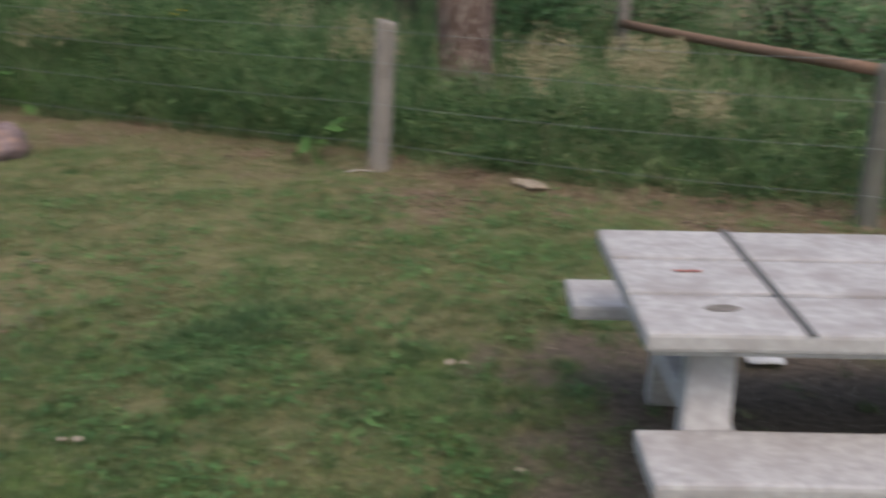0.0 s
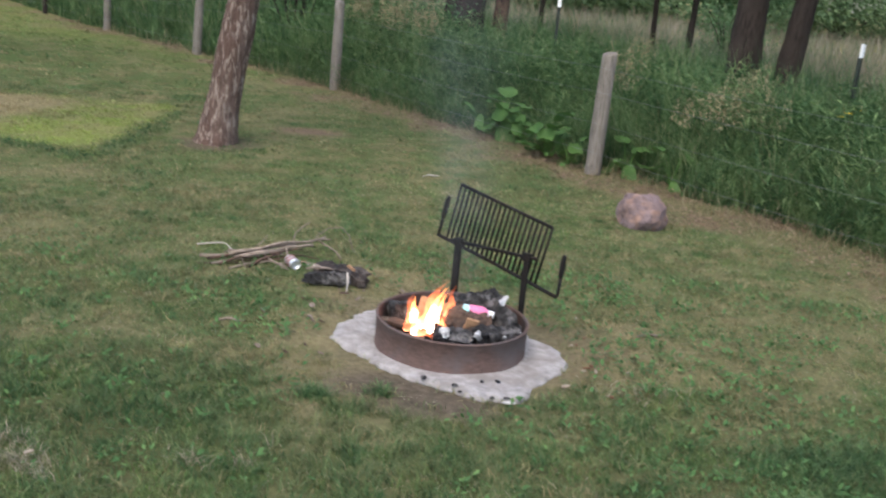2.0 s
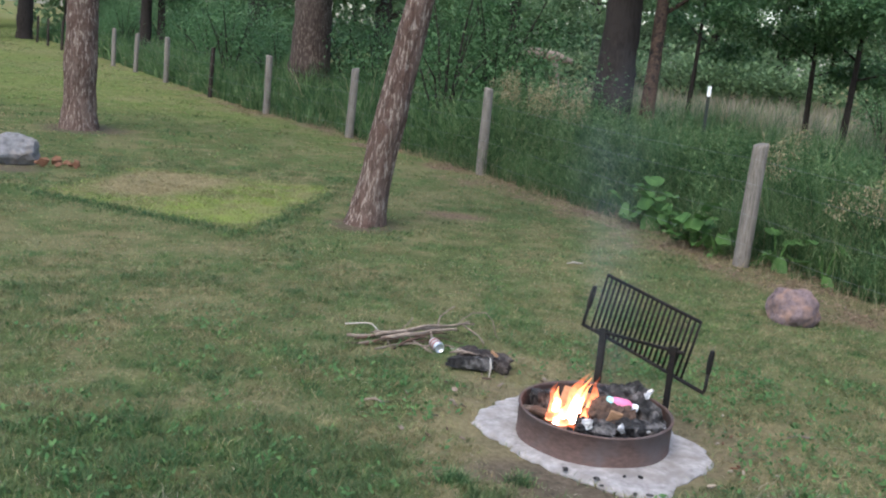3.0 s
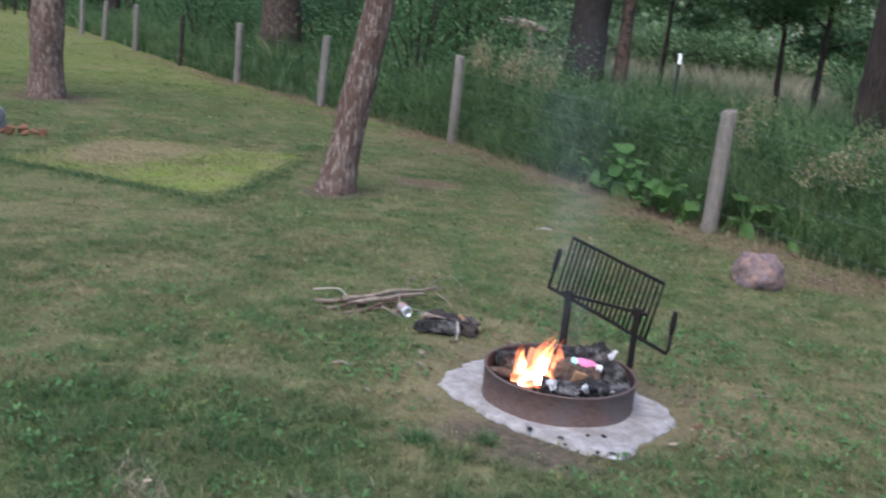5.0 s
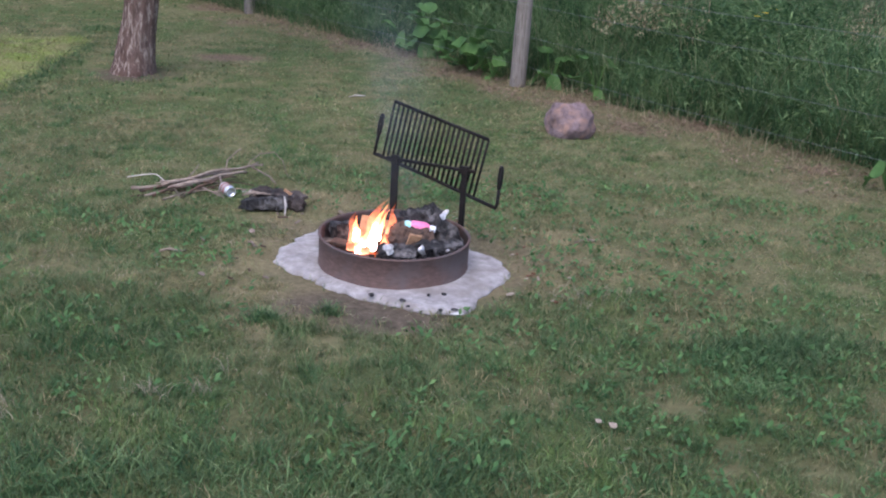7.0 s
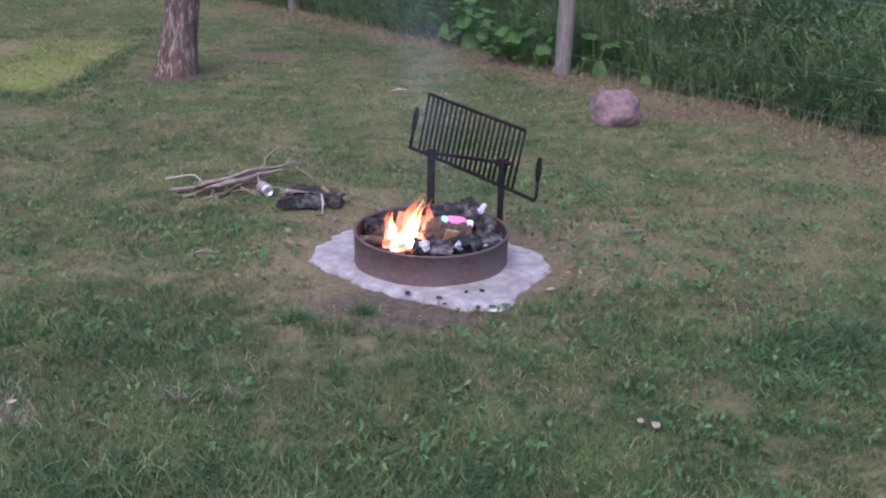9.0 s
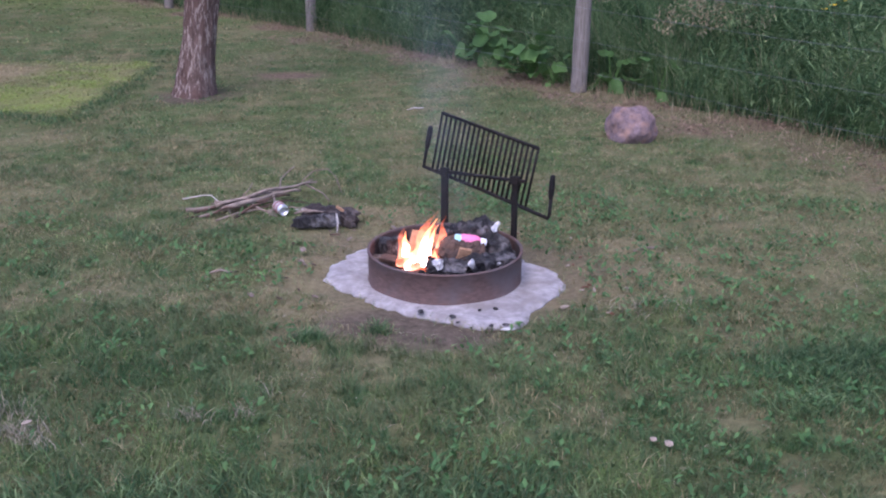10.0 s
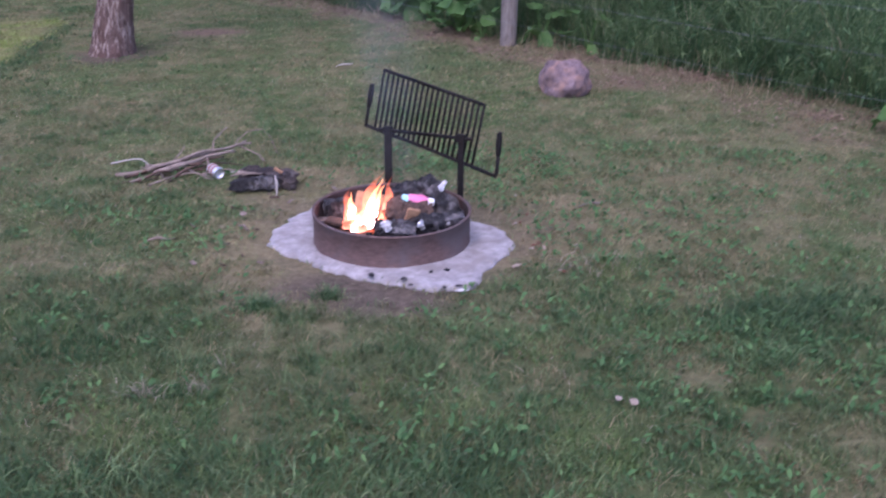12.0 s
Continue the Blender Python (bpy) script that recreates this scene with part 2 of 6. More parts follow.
RED = surface("red_paint_mark", (0.22, 0.07, 0.06), (0.32, 0.11, 0.09), 30, 0.7, 0.2)


def flame_material(name, low, high, strength, clear_low=0.05, clear_high=0.8):
    """Burning gas: it gives off light, whiter at the foot and more orange towards the tip."""
    m, nodes, links, bsdf = material(name)
    nodes.remove(bsdf)
    tc = nodes.new("ShaderNodeTexCoord")
    sep = nodes.new("ShaderNodeSeparateXYZ")
    links.new(tc.outputs["Generated"], sep.inputs[0])
    wisp = noise_node(nodes, links, tc.outputs["Object"], 34, 3, 0.6)
    add = nodes.new("ShaderNodeMath")
    add.operation = "MULTIPLY_ADD"
    links.new(wisp, add.inputs[0])
    add.inputs[1].default_value = 0.95
    links.new(sep.outputs[2], add.inputs[2])
    col = ramp(nodes, links, add.outputs[0], [(0.50, low), (1.05, high)])
    em = nodes.new("ShaderNodeEmission")
    em.inputs[1].default_value = strength
    links.new(col, em.inputs[0])
    thin = nodes.new("ShaderNodeMapRange")
    thin.inputs[1].default_value, thin.inputs[2].default_value, thin.inputs[3].default_value, thin.inputs[4].default_value = 0.45, 1.3, clear_low, clear_high
    links.new(add.outputs[0], thin.inputs[0])
    clear = nodes.new("ShaderNodeBsdfTransparent")
    mix = nodes.new("ShaderNodeMixShader")
    links.new(thin.outputs[0], mix.inputs[0])
    links.new(em.outputs[0], mix.inputs[1])
    links.new(clear.outputs[0], mix.inputs[2])
    links.new(mix.outputs[0], nodes["Material Output"].inputs[0])
    return m


FLAME = flame_material("flame", (1.0, 0.33, 0.18), (1.0, 0.215, 0.085), 2.4, 0.30, 0.95)
FLAME_CORE = flame_material("flame_core", (1.0, 0.74, 0.60), (0.30, 0.085, 0.028), 15.0, 0.0, 0.76)
EMBER = flame_material("ember", (1.0, 0.20, 0.05), (0.7, 0.10, 0.03), 0.9)


# ---- builders ----
def part(name, bm, mat, parent=None, label="", smooth=False):
    me = bpy.data.meshes.new(name)
    bmesh.ops.recalc_face_normals(bm, faces=bm.faces)
    bm.to_mesh(me)
    bm.free()
    me.materials.append(mat)
    if smooth:
        for p in me.polygons:
            p.use_smooth = True
    ob = new(name, me)
    if parent:
        ob.parent = parent
    if label:
        ob["label"] = label
    return ob


def empty(name, m, label, category, group="", kind=""):
    ob = new(name)
    ob.matrix_world = m
    return tagged(ob, label, category, group, kind)


def soup(name, verts, tris, mat, attrs=None, parent=None, smooth=False):
    """One mesh out of many small faces, by numpy."""
    me = bpy.data.meshes.new(name)
    nv, nt = len(verts), len(tris)
    me.vertices.add(nv)
    me.vertices.foreach_set("co", np.asarray(verts, np.float32).ravel())
    me.loops.add(nt * 3)
    me.loops.foreach_set("vertex_index", np.asarray(tris, np.int32).ravel())
    me.polygons.add(nt)
    me.polygons.foreach_set("loop_start", np.arange(0, nt * 3, 3, dtype=np.int32))
    if smooth:
        me.polygons.foreach_set("use_smooth", np.ones(nt, dtype=bool))
    me.update(calc_edges=True)
    for key, values in (attrs or {}).items():
        me.attributes.new(key, "FLOAT", "POINT").data.foreach_set("value", np.asarray(values, np.float32))
    me.materials.append(mat)
    ob = new(name, me)
    if parent:
        ob.parent = parent
    return ob


def value_noise(x, y, scale, seed):
    """Smooth noise over the plan, 0 to 1."""
    x, y = np.asarray(x) * scale + seed * 17.3, np.asarray(y) * scale + seed * 9.1
    xi, yi = np.floor(x), np.floor(y)
    fx, fy = x - xi, y - yi
    fx, fy = fx * fx * (3 - 2 * fx), fy * fy * (3 - 2 * fy)

    def corner(a, b):
        v = np.sin(a * 127.1 + b * 311.7 + seed * 74.7) * 43758.5453
        return v - np.floor(v)
    top = corner(xi, yi) * (1 - fx) + corner(xi + 1, yi) * fx
    low = corner(xi, yi + 1) * (1 - fx) + corner(xi + 1, yi + 1) * fx
    return top * (1 - fy) + low * fy


def fbm(x, y, scale, seed):
    return 0.55 * value_noise(x, y, scale, seed) + 0.3 * value_noise(x, y, scale * 2.3, seed + 1) + 0.15 * value_noise(x, y, scale * 5.1, seed + 2)


def step01(v, a, b):
    k = np.clip((v - a) / (b - a), 0, 1)
    return k * k * (3 - 2 * k)


# ---- plan ----
POSTS = [(7.3, -3.6), (5.56, -1.23), (3.64, 1.47), (1.23, 5.30), (-1.92, 9.96), (-4.70, 13.06), (-7.24, 15.96), (-9.6, 18.7),
         (-12.3, 22.2), (-14.7, 25.3), (-16.5, 27.4), (-18.5, 29.9), (-20.4, 32.2), (-22.3, 34.4), (-24.3, 36.8), (-26.7, 40.0), (-30.7, 45.8), (-35.0, 52.0)]
FENCE_O, FENCE_D, FENCE_N = np.array((3.64, 1.47)), np.array((-0.6004, 0.7997)), np.array((0.7997, 0.6004))


def beyond(x, y):
    """How far a place lies behind the fence, and how far along it."""
    px, py = np.asarray(x) - FENCE_O[0], np.asarray(y) - FENCE_O[1]
    along = px * FENCE_D[0] + py * FENCE_D[1]
    across = px * FENCE_N[0] + py * FENCE_N[1]
    bow = np.clip(2.4 * (along / 18.1) * (1 - along / 18.1), -0.15, 1)
    return across - bow, along


def near(x, y, cx, cy, rx, ry):
    return np.sqrt(((np.asarray(x) - cx) / rx) ** 2 + ((np.asarray(y) - cy) / ry) ** 2)


def bare_at(x, y):
    """Bare trodden soil: 1 where no grass grows."""
    w = fbm(x, y, 2.1, 3) - 0.5
    b = 1 - step01(near(x, y, 3.1, -2.75, 1.5, 1.15) + w * 1.2 + 0.9 * (fbm(x, y, 6.5, 4) - 0.5), 0.6, 1.2)
    b = np.maximum(b, 0.9 * (1 - step01(near(x, y, -0.22, -0.57, 0.46, 0.24) + w, 0.6, 1.2)))
    b = np.maximum(b, 0.3 * (1 - step01(near(x, y, 0.62, 0.20, 0.30, 0.25) + w, 0.6, 1.2)))
    b = np.maximum(b, 0.35 * (1 - step01(near(x, y, 0.0, -0.02, 0.60, 0.64) + w * 1.3, 0.8, 1.15)))
    for cx, cy, rx, ry in ((-0.52, 0.48, 0.42, 0.26), (0.5, 0.45, 0.35, 0.22)):
        b = np.maximum(b, 0.35 * (1 - step01(near(x, y, cx, cy, rx, ry) + w * 1.4, 0.5, 1.2)))
    for cx, cy, r in ((-2.35, 4.85, 0.42), (-7.9, 9.8, 0.7), (-6.6, 5.55, 0.55)):
        b = np.maximum(b, 0.8 * (1 - step01(near(x, y, cx, cy, r, r) + w, 0.5, 1.3)))
    return b


TENT = [(-5.50, 4.42), (-3.10, 3.74), (-3.16, 6.75), (-3.5, 7.2), (-5.55, 6.65)]


def tent_edge(x, y):
    """Distance inwards from the nearest side of the oblong where a tent stood."""
    out = None
    for (x0, y0), (x1, y1) in zip(TENT, TENT[1:] + TENT[:1]):
        l = math.hypot(x1 - x0, y1 - y0)
        d = ((x1 - x0) * (np.asarray(y) - y0) - (y1 - y0) * (np.asarray(x) - x0)) / l
        out = d if out is None else np.minimum(out, d)
    return out


def strip_at(x, y):
    """The trodden strip of straw and brown litter along the fence."""
    d, a = beyond(x, y)
    w = fbm(x, y, 1.3, 5) - 0.5
    rag = 0.04 * (1 - step01(a, 0.0, 3.0)) + w * 1.6 + 0.8 * (fbm(x, y, 4.5, 6) - 0.5)
    rag = rag + 0.12 * step01(a, 4.0, 7.0) + 0.22 * (1 - step01(a, -0.6, 0.4))
    scuff = 0.85 * (1 - step01(near(x, y, -1.6, 6.1, 0.5, 0.3) + w, 0.4, 1.1))
    return np.maximum(scuff, step01(d + rag, -0.52, 0.02) * (1 - step01(d, 0.35, 0.9)) * (0.35 + 0.4 * (1 - step01(a, -1.2, 0.8)) + 0.15 * step01(a, 3.0, 6.0) + 0.45 * step01(fbm(x, y, 2.2, 17), 0.38, 0.62)) * (0.55 + 0.45 * step01(fbm(x, y, 7.5, 18), 0.40, 0.60)))


def lime_at(x, y):
    """The oblong where a tent stood: yellowed grass. The far lawn takes the tint as painted sunlight."""
    w = (fbm(x, y, 3.0, 8) - 0.5) * 0.3
    inside = step01(tent_edge(x, y) + w, 0.0, 0.22)
    patchy = 0.5 * fbm(x, y, 2.6, 9) + 0.5 * fbm(x, y, 9.0, 19)
    # sunlit brightness of the distant lawn, given as a yellow-green tint
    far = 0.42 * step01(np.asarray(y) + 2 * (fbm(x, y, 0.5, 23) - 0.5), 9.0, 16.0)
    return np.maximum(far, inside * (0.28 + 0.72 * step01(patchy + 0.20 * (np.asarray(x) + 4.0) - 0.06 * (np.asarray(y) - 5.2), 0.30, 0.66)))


def dry_at(x, y):
    """Dead straw-coloured grass."""
    d, a = beyond(x, y)
    w = fbm(x, y, 1.3, 5) - 0.5
    dry = 0.9 * strip_at(x, y)
    inside = step01(tent_edge(x, y), 0.0, 0.25)
    dry = np.maximum(dry, inside * 0.95 * (1 - step01(near(x, y, -4.75, 5.95, 0.80, 0.95) + w * 1.3, 0.55, 1.2)))
    dry = np.maximum(dry, inside * 0.7 * (1 - step01(near(x, y, -3.2, 6.2, 0.30, 0.5) + w * 0.8, 0.6, 1.1)))
    dry = np.maximum(dry, inside * 0.55 * step01(fbm(x, y, 6.0, 61), 0.46, 0.66))
    for cx, cy, rx, ry in ((-4.6, 3.55, 0.7, 0.35), (-3.1, 3.0, 0.6, 0.3), (-2.4, 1.3, 0.6, 0.35), (1.25, -0.55, 0.35, 0.28), (-0.55, -0.95, 0.35, 0.2), (1.0, 0.9, 0.5, 0.3), (2.2, 1.0, 0.6, 0.35)):
        dry = np.maximum(dry, 0.40 * (1 - step01(near(x, y, cx, cy, rx, ry) + w * 1.2 + 1.6 * (fbm(x, y, 7.0, 15) - 0.5), 0.3, 1.1)))
    dry = np.maximum(dry, 0.46 * step01(0.28 * fbm(x, y, 1.1, 11) + 0.40 * fbm(x, y, 4.6, 12) + 0.32 * fbm(x, y, 12.0, 13), 0.48, 0.62))
    dry = np.maximum(dry, 0.8 * (1 - step01(near(x, y, -1.6, 6.1, 0.5, 0.3) + w, 0.4, 1.1)))
    dry = np.maximum(dry, 0.6 * (1 - step01(near(x, y, -1.45, -1.55, 0.16, 0.12) + w, 0.4, 1.1)))
    dry = dry * (1 - 0.6 * (1 - step01(np.asarray(x), -0.2, 0.9)) * (1 - step01(np.asarray(y), -1.0, -0.2)))
    dry = np.maximum(dry, 0.85 * (1 - step01(near(x, y, 0.05, 0.08, 1.05, 1.0) + w * 1.2 + 1.2 * (fbm(x, y, 7.0, 16) - 0.5), 0.6, 1.25)))
    dry = np.maximum(dry, 0.6 * step01(d, 8.5, 11.5))
    return dry


def lush_at(x, y):
    """Longer dark-green clumps in the lawn."""
    w = fbm(x, y, 2.6, 21) - 0.5
    k = 0.9 * step01(fbm(x, y, 1.0, 14), 0.58, 0.72)
    for cx, cy, rx, ry in ((1.55, -0.95, 0.5, 0.35), (-0.55, -0.70, 0.12, 0.09), (1.2, -1.5, 0.3, 0.2), (0.0, -1.9, 0.6, 0.35), (1.9, -0.9, 0.4, 0.25), (-0.9, -2.0, 0.7, 0.4), (-1.3, -1.0, 1.1, 0.7), (-0.2, -1.3, 0.5, 0.3), (-1.5, 0.7, 0.5, 0.25), (-1.75, 0.25, 0.55, 0.35), (-2.1, -0.7, 0.5, 0.5), (-1.2, -0.5, 0.4, 0.3)):
        k = np.maximum(k, 1 - step01(near(x, y, cx, cy, rx, ry) + w, 0.5, 1.1))
    # a rim of longer grass round the tent's mark
    m = tent_edge(x, y)
    back = step01(np.asarray(y), 6.0, 7.0)
    return np.maximum(k, (1 - step01(m, -0.02, 0.08)) * step01(m + 0.5 * back, -0.34, -0.10))


# ---- ground ----
def axis_steps(fine0, fine1, step, far):
    out = list(np.arange(fine0, fine1, step))
    s, p = step, fine1
    while p < far:
        out.append(p)
        s *= 1.35
        p += s
    s, p = step, fine0
    low = []
    while p > -far:
        s *= 1.35
        p -= s
        low.append(p)
    return np.array(low[::-1] + out + [far])


gx, gy = axis_steps(-9.0, 7.0, 0.095, 2500), axis_steps(-4.5, 14.0, 0.095, 2500)
X, Y = np.meshgrid(gx, gy)
bare_g = bare_at(X, Y)
Z = (fbm(X, Y, 1.7, 2) - 0.5) * 0.03 - 0.012 * bare_g
Z = np.where(np.hypot(X, Y) < 0.9, Z * step01(np.hypot(X, Y), 0.6, 0.9) - 0.002, Z)
ni, nj = len(gx), len(gy)
ii, jj = np.meshgrid(np.arange(ni - 1), np.arange(nj - 1))
k0 = (jj * ni + ii).ravel()
tris = np.concatenate([np.stack([k0, k0 + 1, k0 + ni + 1], 1), np.stack([k0, k0 + ni + 1, k0 + ni], 1)])
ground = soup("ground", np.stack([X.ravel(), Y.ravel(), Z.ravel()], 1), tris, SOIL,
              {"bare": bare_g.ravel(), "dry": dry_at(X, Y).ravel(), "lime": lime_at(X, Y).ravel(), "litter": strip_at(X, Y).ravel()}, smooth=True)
tagged(ground, "patchy lawn soil with dry straw and bare spots", "ground", kind="structure")


def ground_z(x, y):
    z = (fbm(x, y, 1.7, 2) - 0.5) * 0.03 - 0.012 * bare_at(x, y)
    r = np.hypot(x, y)
    return np.where(r < 0.9, z * step01(r, 0.6, 0.9) - 0.002, z)


# ---- grass ----
rng = np.random.default_rng(7)


def blades(x, y, height, width, lean, levels=2, z0=None, droop=1.0, way=None):
    """Tapering bent blades: vertices, triangles, and which blade each vertex belongs to."""
    n = len(x)
    face = rng.uniform(0, 2 * np.pi, n)
    way = rng.uniform(0, 2 * np.pi, n) if way is None else way
    z0 = ground_z(x, y) - 0.004 if z0 is None else z0
    vs = []
    for lv in range(levels):
        s = lv / levels
        off = lean * s ** (1 + droop)
        cx, cy = x + np.cos(way) * off, y + np.sin(way) * off
        cz = z0 + height * (s - 0.25 * (lean / np.maximum(height, 1e-3)) * s ** 3)
        w = width * (1 - 0.55 * s) / 2
        vs += [np.stack([cx - np.cos(face) * w, cy - np.sin(face) * w, cz], 1), np.stack([cx + np.cos(face) * w, cy + np.sin(face) * w, cz], 1)]
    vs.append(np.stack([x + np.cos(way) * lean, y + np.sin(way) * lean, z0 + height * (1 - 0.25 * lean / np.maximum(height, 1e-3))], 1))
    k = 2 * levels + 1
    verts = np.stack(vs, 1).reshape(-1, 3)
    base = (np.arange(n) * k)[:, None]
    tri = []
    for lv in range(levels - 1):
        a = 2 * lv
        tri += [base + [a, a + 1, a + 3], base + [a, a + 3, a + 2]]
    tri.append(base + [k - 3, k - 2, k - 1])
    return verts, np.concatenate(tri), np.repeat(np.arange(n), k)


def spread(r0, r1, per_m2, a0, a1):
    """Random places in a fan over the lawn, degrees clockwise from +y."""
    n = int(per_m2 * (r1 * r1 - r0 * r0) / 2 * radians(a1 - a0))
    r, a = np.sqrt(rng.uniform(r0 * r0, r1 * r1, n)), np.radians(rng.uniform(a0, a1, n))
    return r * np.sin(a), -4.7 + r * np.cos(a)


def grow_lawn(name, places, height, width, per=14, loose=0.022, levels=2, pale=0.0, deep_share=0.8, dark=0.0):
    """Turf in small tufts; each tuft has its own lean, length and share of dead blades."""
    x, y = places
    d, _ = beyond(x, y)
    bare, dry, lush, lime = bare_at(x, y), dry_at(x, y), lush_at(x, y), lime_at(x, y)
    keep = rng.uniform(0, 1, len(x)) > np.clip(0.93 * bare + 0.15 * dry + 0.7 * strip_at(x, y) + 0.12 * step01(fbm(x, y, 5.0, 31), 0.45, 0.75) - 0.35 * lush, 0, 0.97)
    keep &= (d < 0.25) & (np.hypot(x / 0.56, (y + 0.02) / 0.59) > 1) & (np.hypot(x, y) > 0.42)
    x, y, dry, lush, lime = x[keep], y[keep], dry[keep], lush[keep], lime[keep]
    m = len(x)
    way = rng.uniform(0, 2 * np.pi, m)
    deep = step01(0.5 * fbm(x, y, 8.0, 91) + 0.5 * fbm(x, y, 2.6, 92) + rng.normal(0, 0.05, m), 0.50, 0.64)
    fresh = step01(fbm(x, y, 7.0, 95) + rng.normal(0, 0.06, m), 0.55, 0.72) * (1 - deep)
    lush, lime = np.maximum(np.maximum(lush, dark * (1 - 0.6 * dry)), deep_share * deep), np.maximum(lime, 0.28 * fresh)
    tall = rng.uniform(0.4, 1.6, m) * (1 + 0.6 * lush) * (1 - 0.3 * lime) * (1 - 0.35 * dry)
    mottle = step01(0.25 * fbm(x, y, 1.7, 81) + 0.40 * fbm(x, y, 6.0, 82) + 0.35 * fbm(x, y, 15.0, 83) + rng.normal(0, 0.06, m), 0.42, 0.64)
    dead = np.clip(pale * 2.0 * mottle + dry * rng.uniform(0.3, 1.1, m) + (rng.uniform(0, 1, m) < 0.10 - 0.08 * lush) * rng.uniform(0.4, 0.9, m), 0, 1)
    k = np.repeat(np.arange(m), per)
    n = len(k)
    bx, by = x[k] + rng.normal(0, loose, n), y[k] + rng.normal(0, loose, n)
    h = height * rng.uniform(0.4, 1.15, n) * tall[k]
    v, t, who = blades(bx, by, h, width * rng.uniform(0.6, 1.4, n), h * rng.uniform(0.3, 1.3, n), levels, way=way[k] + rng.normal(0, 0.9, n))
    own = np.clip(dead[k] + (rng.uniform(0, 1, n) < 0.12) * rng.uniform(0.2, 0.8, n), 0, 1)
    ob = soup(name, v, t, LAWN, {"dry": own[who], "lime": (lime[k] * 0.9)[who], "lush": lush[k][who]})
    return tagged(ob, "short mown lawn grass, green with dry straw", "grass", kind="stuff")


grow_lawn("lawn_grass", spread(1.9, 4.6, 760, -42, 64), 0.031, 0.0042, 17, 0.024, 2, 0.08, 1.0, 0.45)
grow_lawn("lawn_grass", spread(4.6, 8.0, 520, -42, 64), 0.027, 0.0072, 13, 0.028, 1, 0.30, 0.45)
grow_lawn("lawn_grass", spread(8.0, 14.0, 200, -42, 64), 0.021, 0.014, 11, 0.05, 1, 0.24, 0.35)
grow_lawn("lawn_grass", spread(14.0, 34.0, 42, -42, 12), 0.022, 0.036, 9, 0.10, 1, 0.2, 0.3)
grow_lawn("lawn_grass", spread(34.0, 75.0, 5, -48, -12), 0.03, 0.10, 9, 0.3, 1, 0.2)
grow_lawn("lawn_grass", spread(0.3, 12.0, 14, 64, 318), 0.045, 0.012, 10, 0.05, 1)


def clump(cx, cy, rx, ry, count, h0, h1, width, mat, dry, label):
    """A tuft of longer grass standing out of the turf."""
    x, y = rng.normal(cx, rx, count), rng.normal(cy, ry, count)
    h = rng.uniform(h0, h1, count)
    v, t, who = blades(x, y, h, width * rng.uniform(0.6, 1.4, count), h * rng.uniform(0.3, 1.3, count), 3)
    own = np.clip(dry + rng.normal(0, 0.08, count), 0, 1)
    return tagged(soup("grass_clump", v, t, mat, {"dry": own[who], "lime": np.zeros(len(v))}), label, "grass", kind="stuff")


for cx, cy, rx, ry, c in ((1.50, -0.93, 0.16, 0.10, 1500), (1.78, -0.80, 0.16, 0.09, 1200), (1.32, -1.30, 0.09, 0.06, 500), (-0.55, -0.70, 0.045, 0.03, 260), (-0.28, -0.62, 0.03, 0.02, 110), (0.05, -1.95, 0.22, 0.10, 1200), (-0.85, -1.95, 0.25, 0.10, 1100)):
    clump(cx, cy, rx, ry, c, 0.035, 0.085, 0.005, TALL, 0.0, "clump of longer dark green grass in the lawn")
for cx, cy, rx, ry, c in ((-1.43, -1.53, 0.055, 0.035, 130), (-1.50, -1.38, 0.05, 0.03, 70), (-1.34, -1.60, 0.05, 0.02, 40), (-0.86, -1.41, 0.035, 0.015, 34), (-0.70, -1.38, 0.03, 0.015, 26), (-0.63, -1.20, 0.02, 0.02, 8), (0.85, -0.35, 0.12, 0.06, 110)):
    clump(cx, cy, rx, ry, c, 0.03, 0.085, 0.0038, STRAW, 0.95, "tuft of pale dead grass in the lawn")

# yellowed strands lying over the tent's mark, and the longer rim round it
n = 15000
sx, sy = rng.uniform(-5.7, -2.95, n), rng.uniform(3.6, 7.3, n)
keep = (tent_edge(sx, sy) > 0.02) & (rng.uniform(0, 1, n) < 0.25 + 0.9 * step01(fbm(sx, sy, 5.0, 97), 0.40, 0.65))
sx, sy = sx[keep], sy[keep]
n = len(sx)
v, t, who = blades(sx, sy, rng.uniform(0.02, 0.055, n), rng.uniform(0.004, 0.011, n), rng.uniform(0.03, 0.12, n), 2, droop=0.4)
strand = np.clip(dry_at(sx, sy) * 1.1 + (rng.uniform(0, 1, n) < 0.15), 0, 1)
tagged(soup("yellowed_grass", v, t, LAWN, {"dry": strand[who], "lime": (rng.uniform(0.6, 1.0, n) * (1 - 0.6 * dry_at(sx, sy)))[who], "lush": np.zeros(len(v))}), "yellow-green flattened grass where a tent stood", "grass", kind="stuff")
for (x0, y0), (x1, y1), c in (((-5.6, 4.38), (-3.10, 3.67), 1250), ((-3.06, 3.68), (-3.1, 6.6), 600)):
    q = rng.uniform(0, 1, c)
    sx, sy = x0 + (x1 - x0) * q + rng.normal(0, 0.07, c), y0 + (y1 - y0) * q + rng.normal(0, 0.07, c)
    h = rng.uniform(0.02, 0.06, c)
    v, t, who = blades(sx, sy, h, rng.uniform(0.005, 0.010, c), h * rng.uniform(0.3, 1.2, c), 2)
    tagged(soup("grass_rim", v, t, TALL, {"dry": np.zeros(len(v)), "lime": np.zeros(len(v)), "lush": np.full(len(v), 0.8)}), "longer dark green grass edging the tent's mark", "grass", kind="stuff")

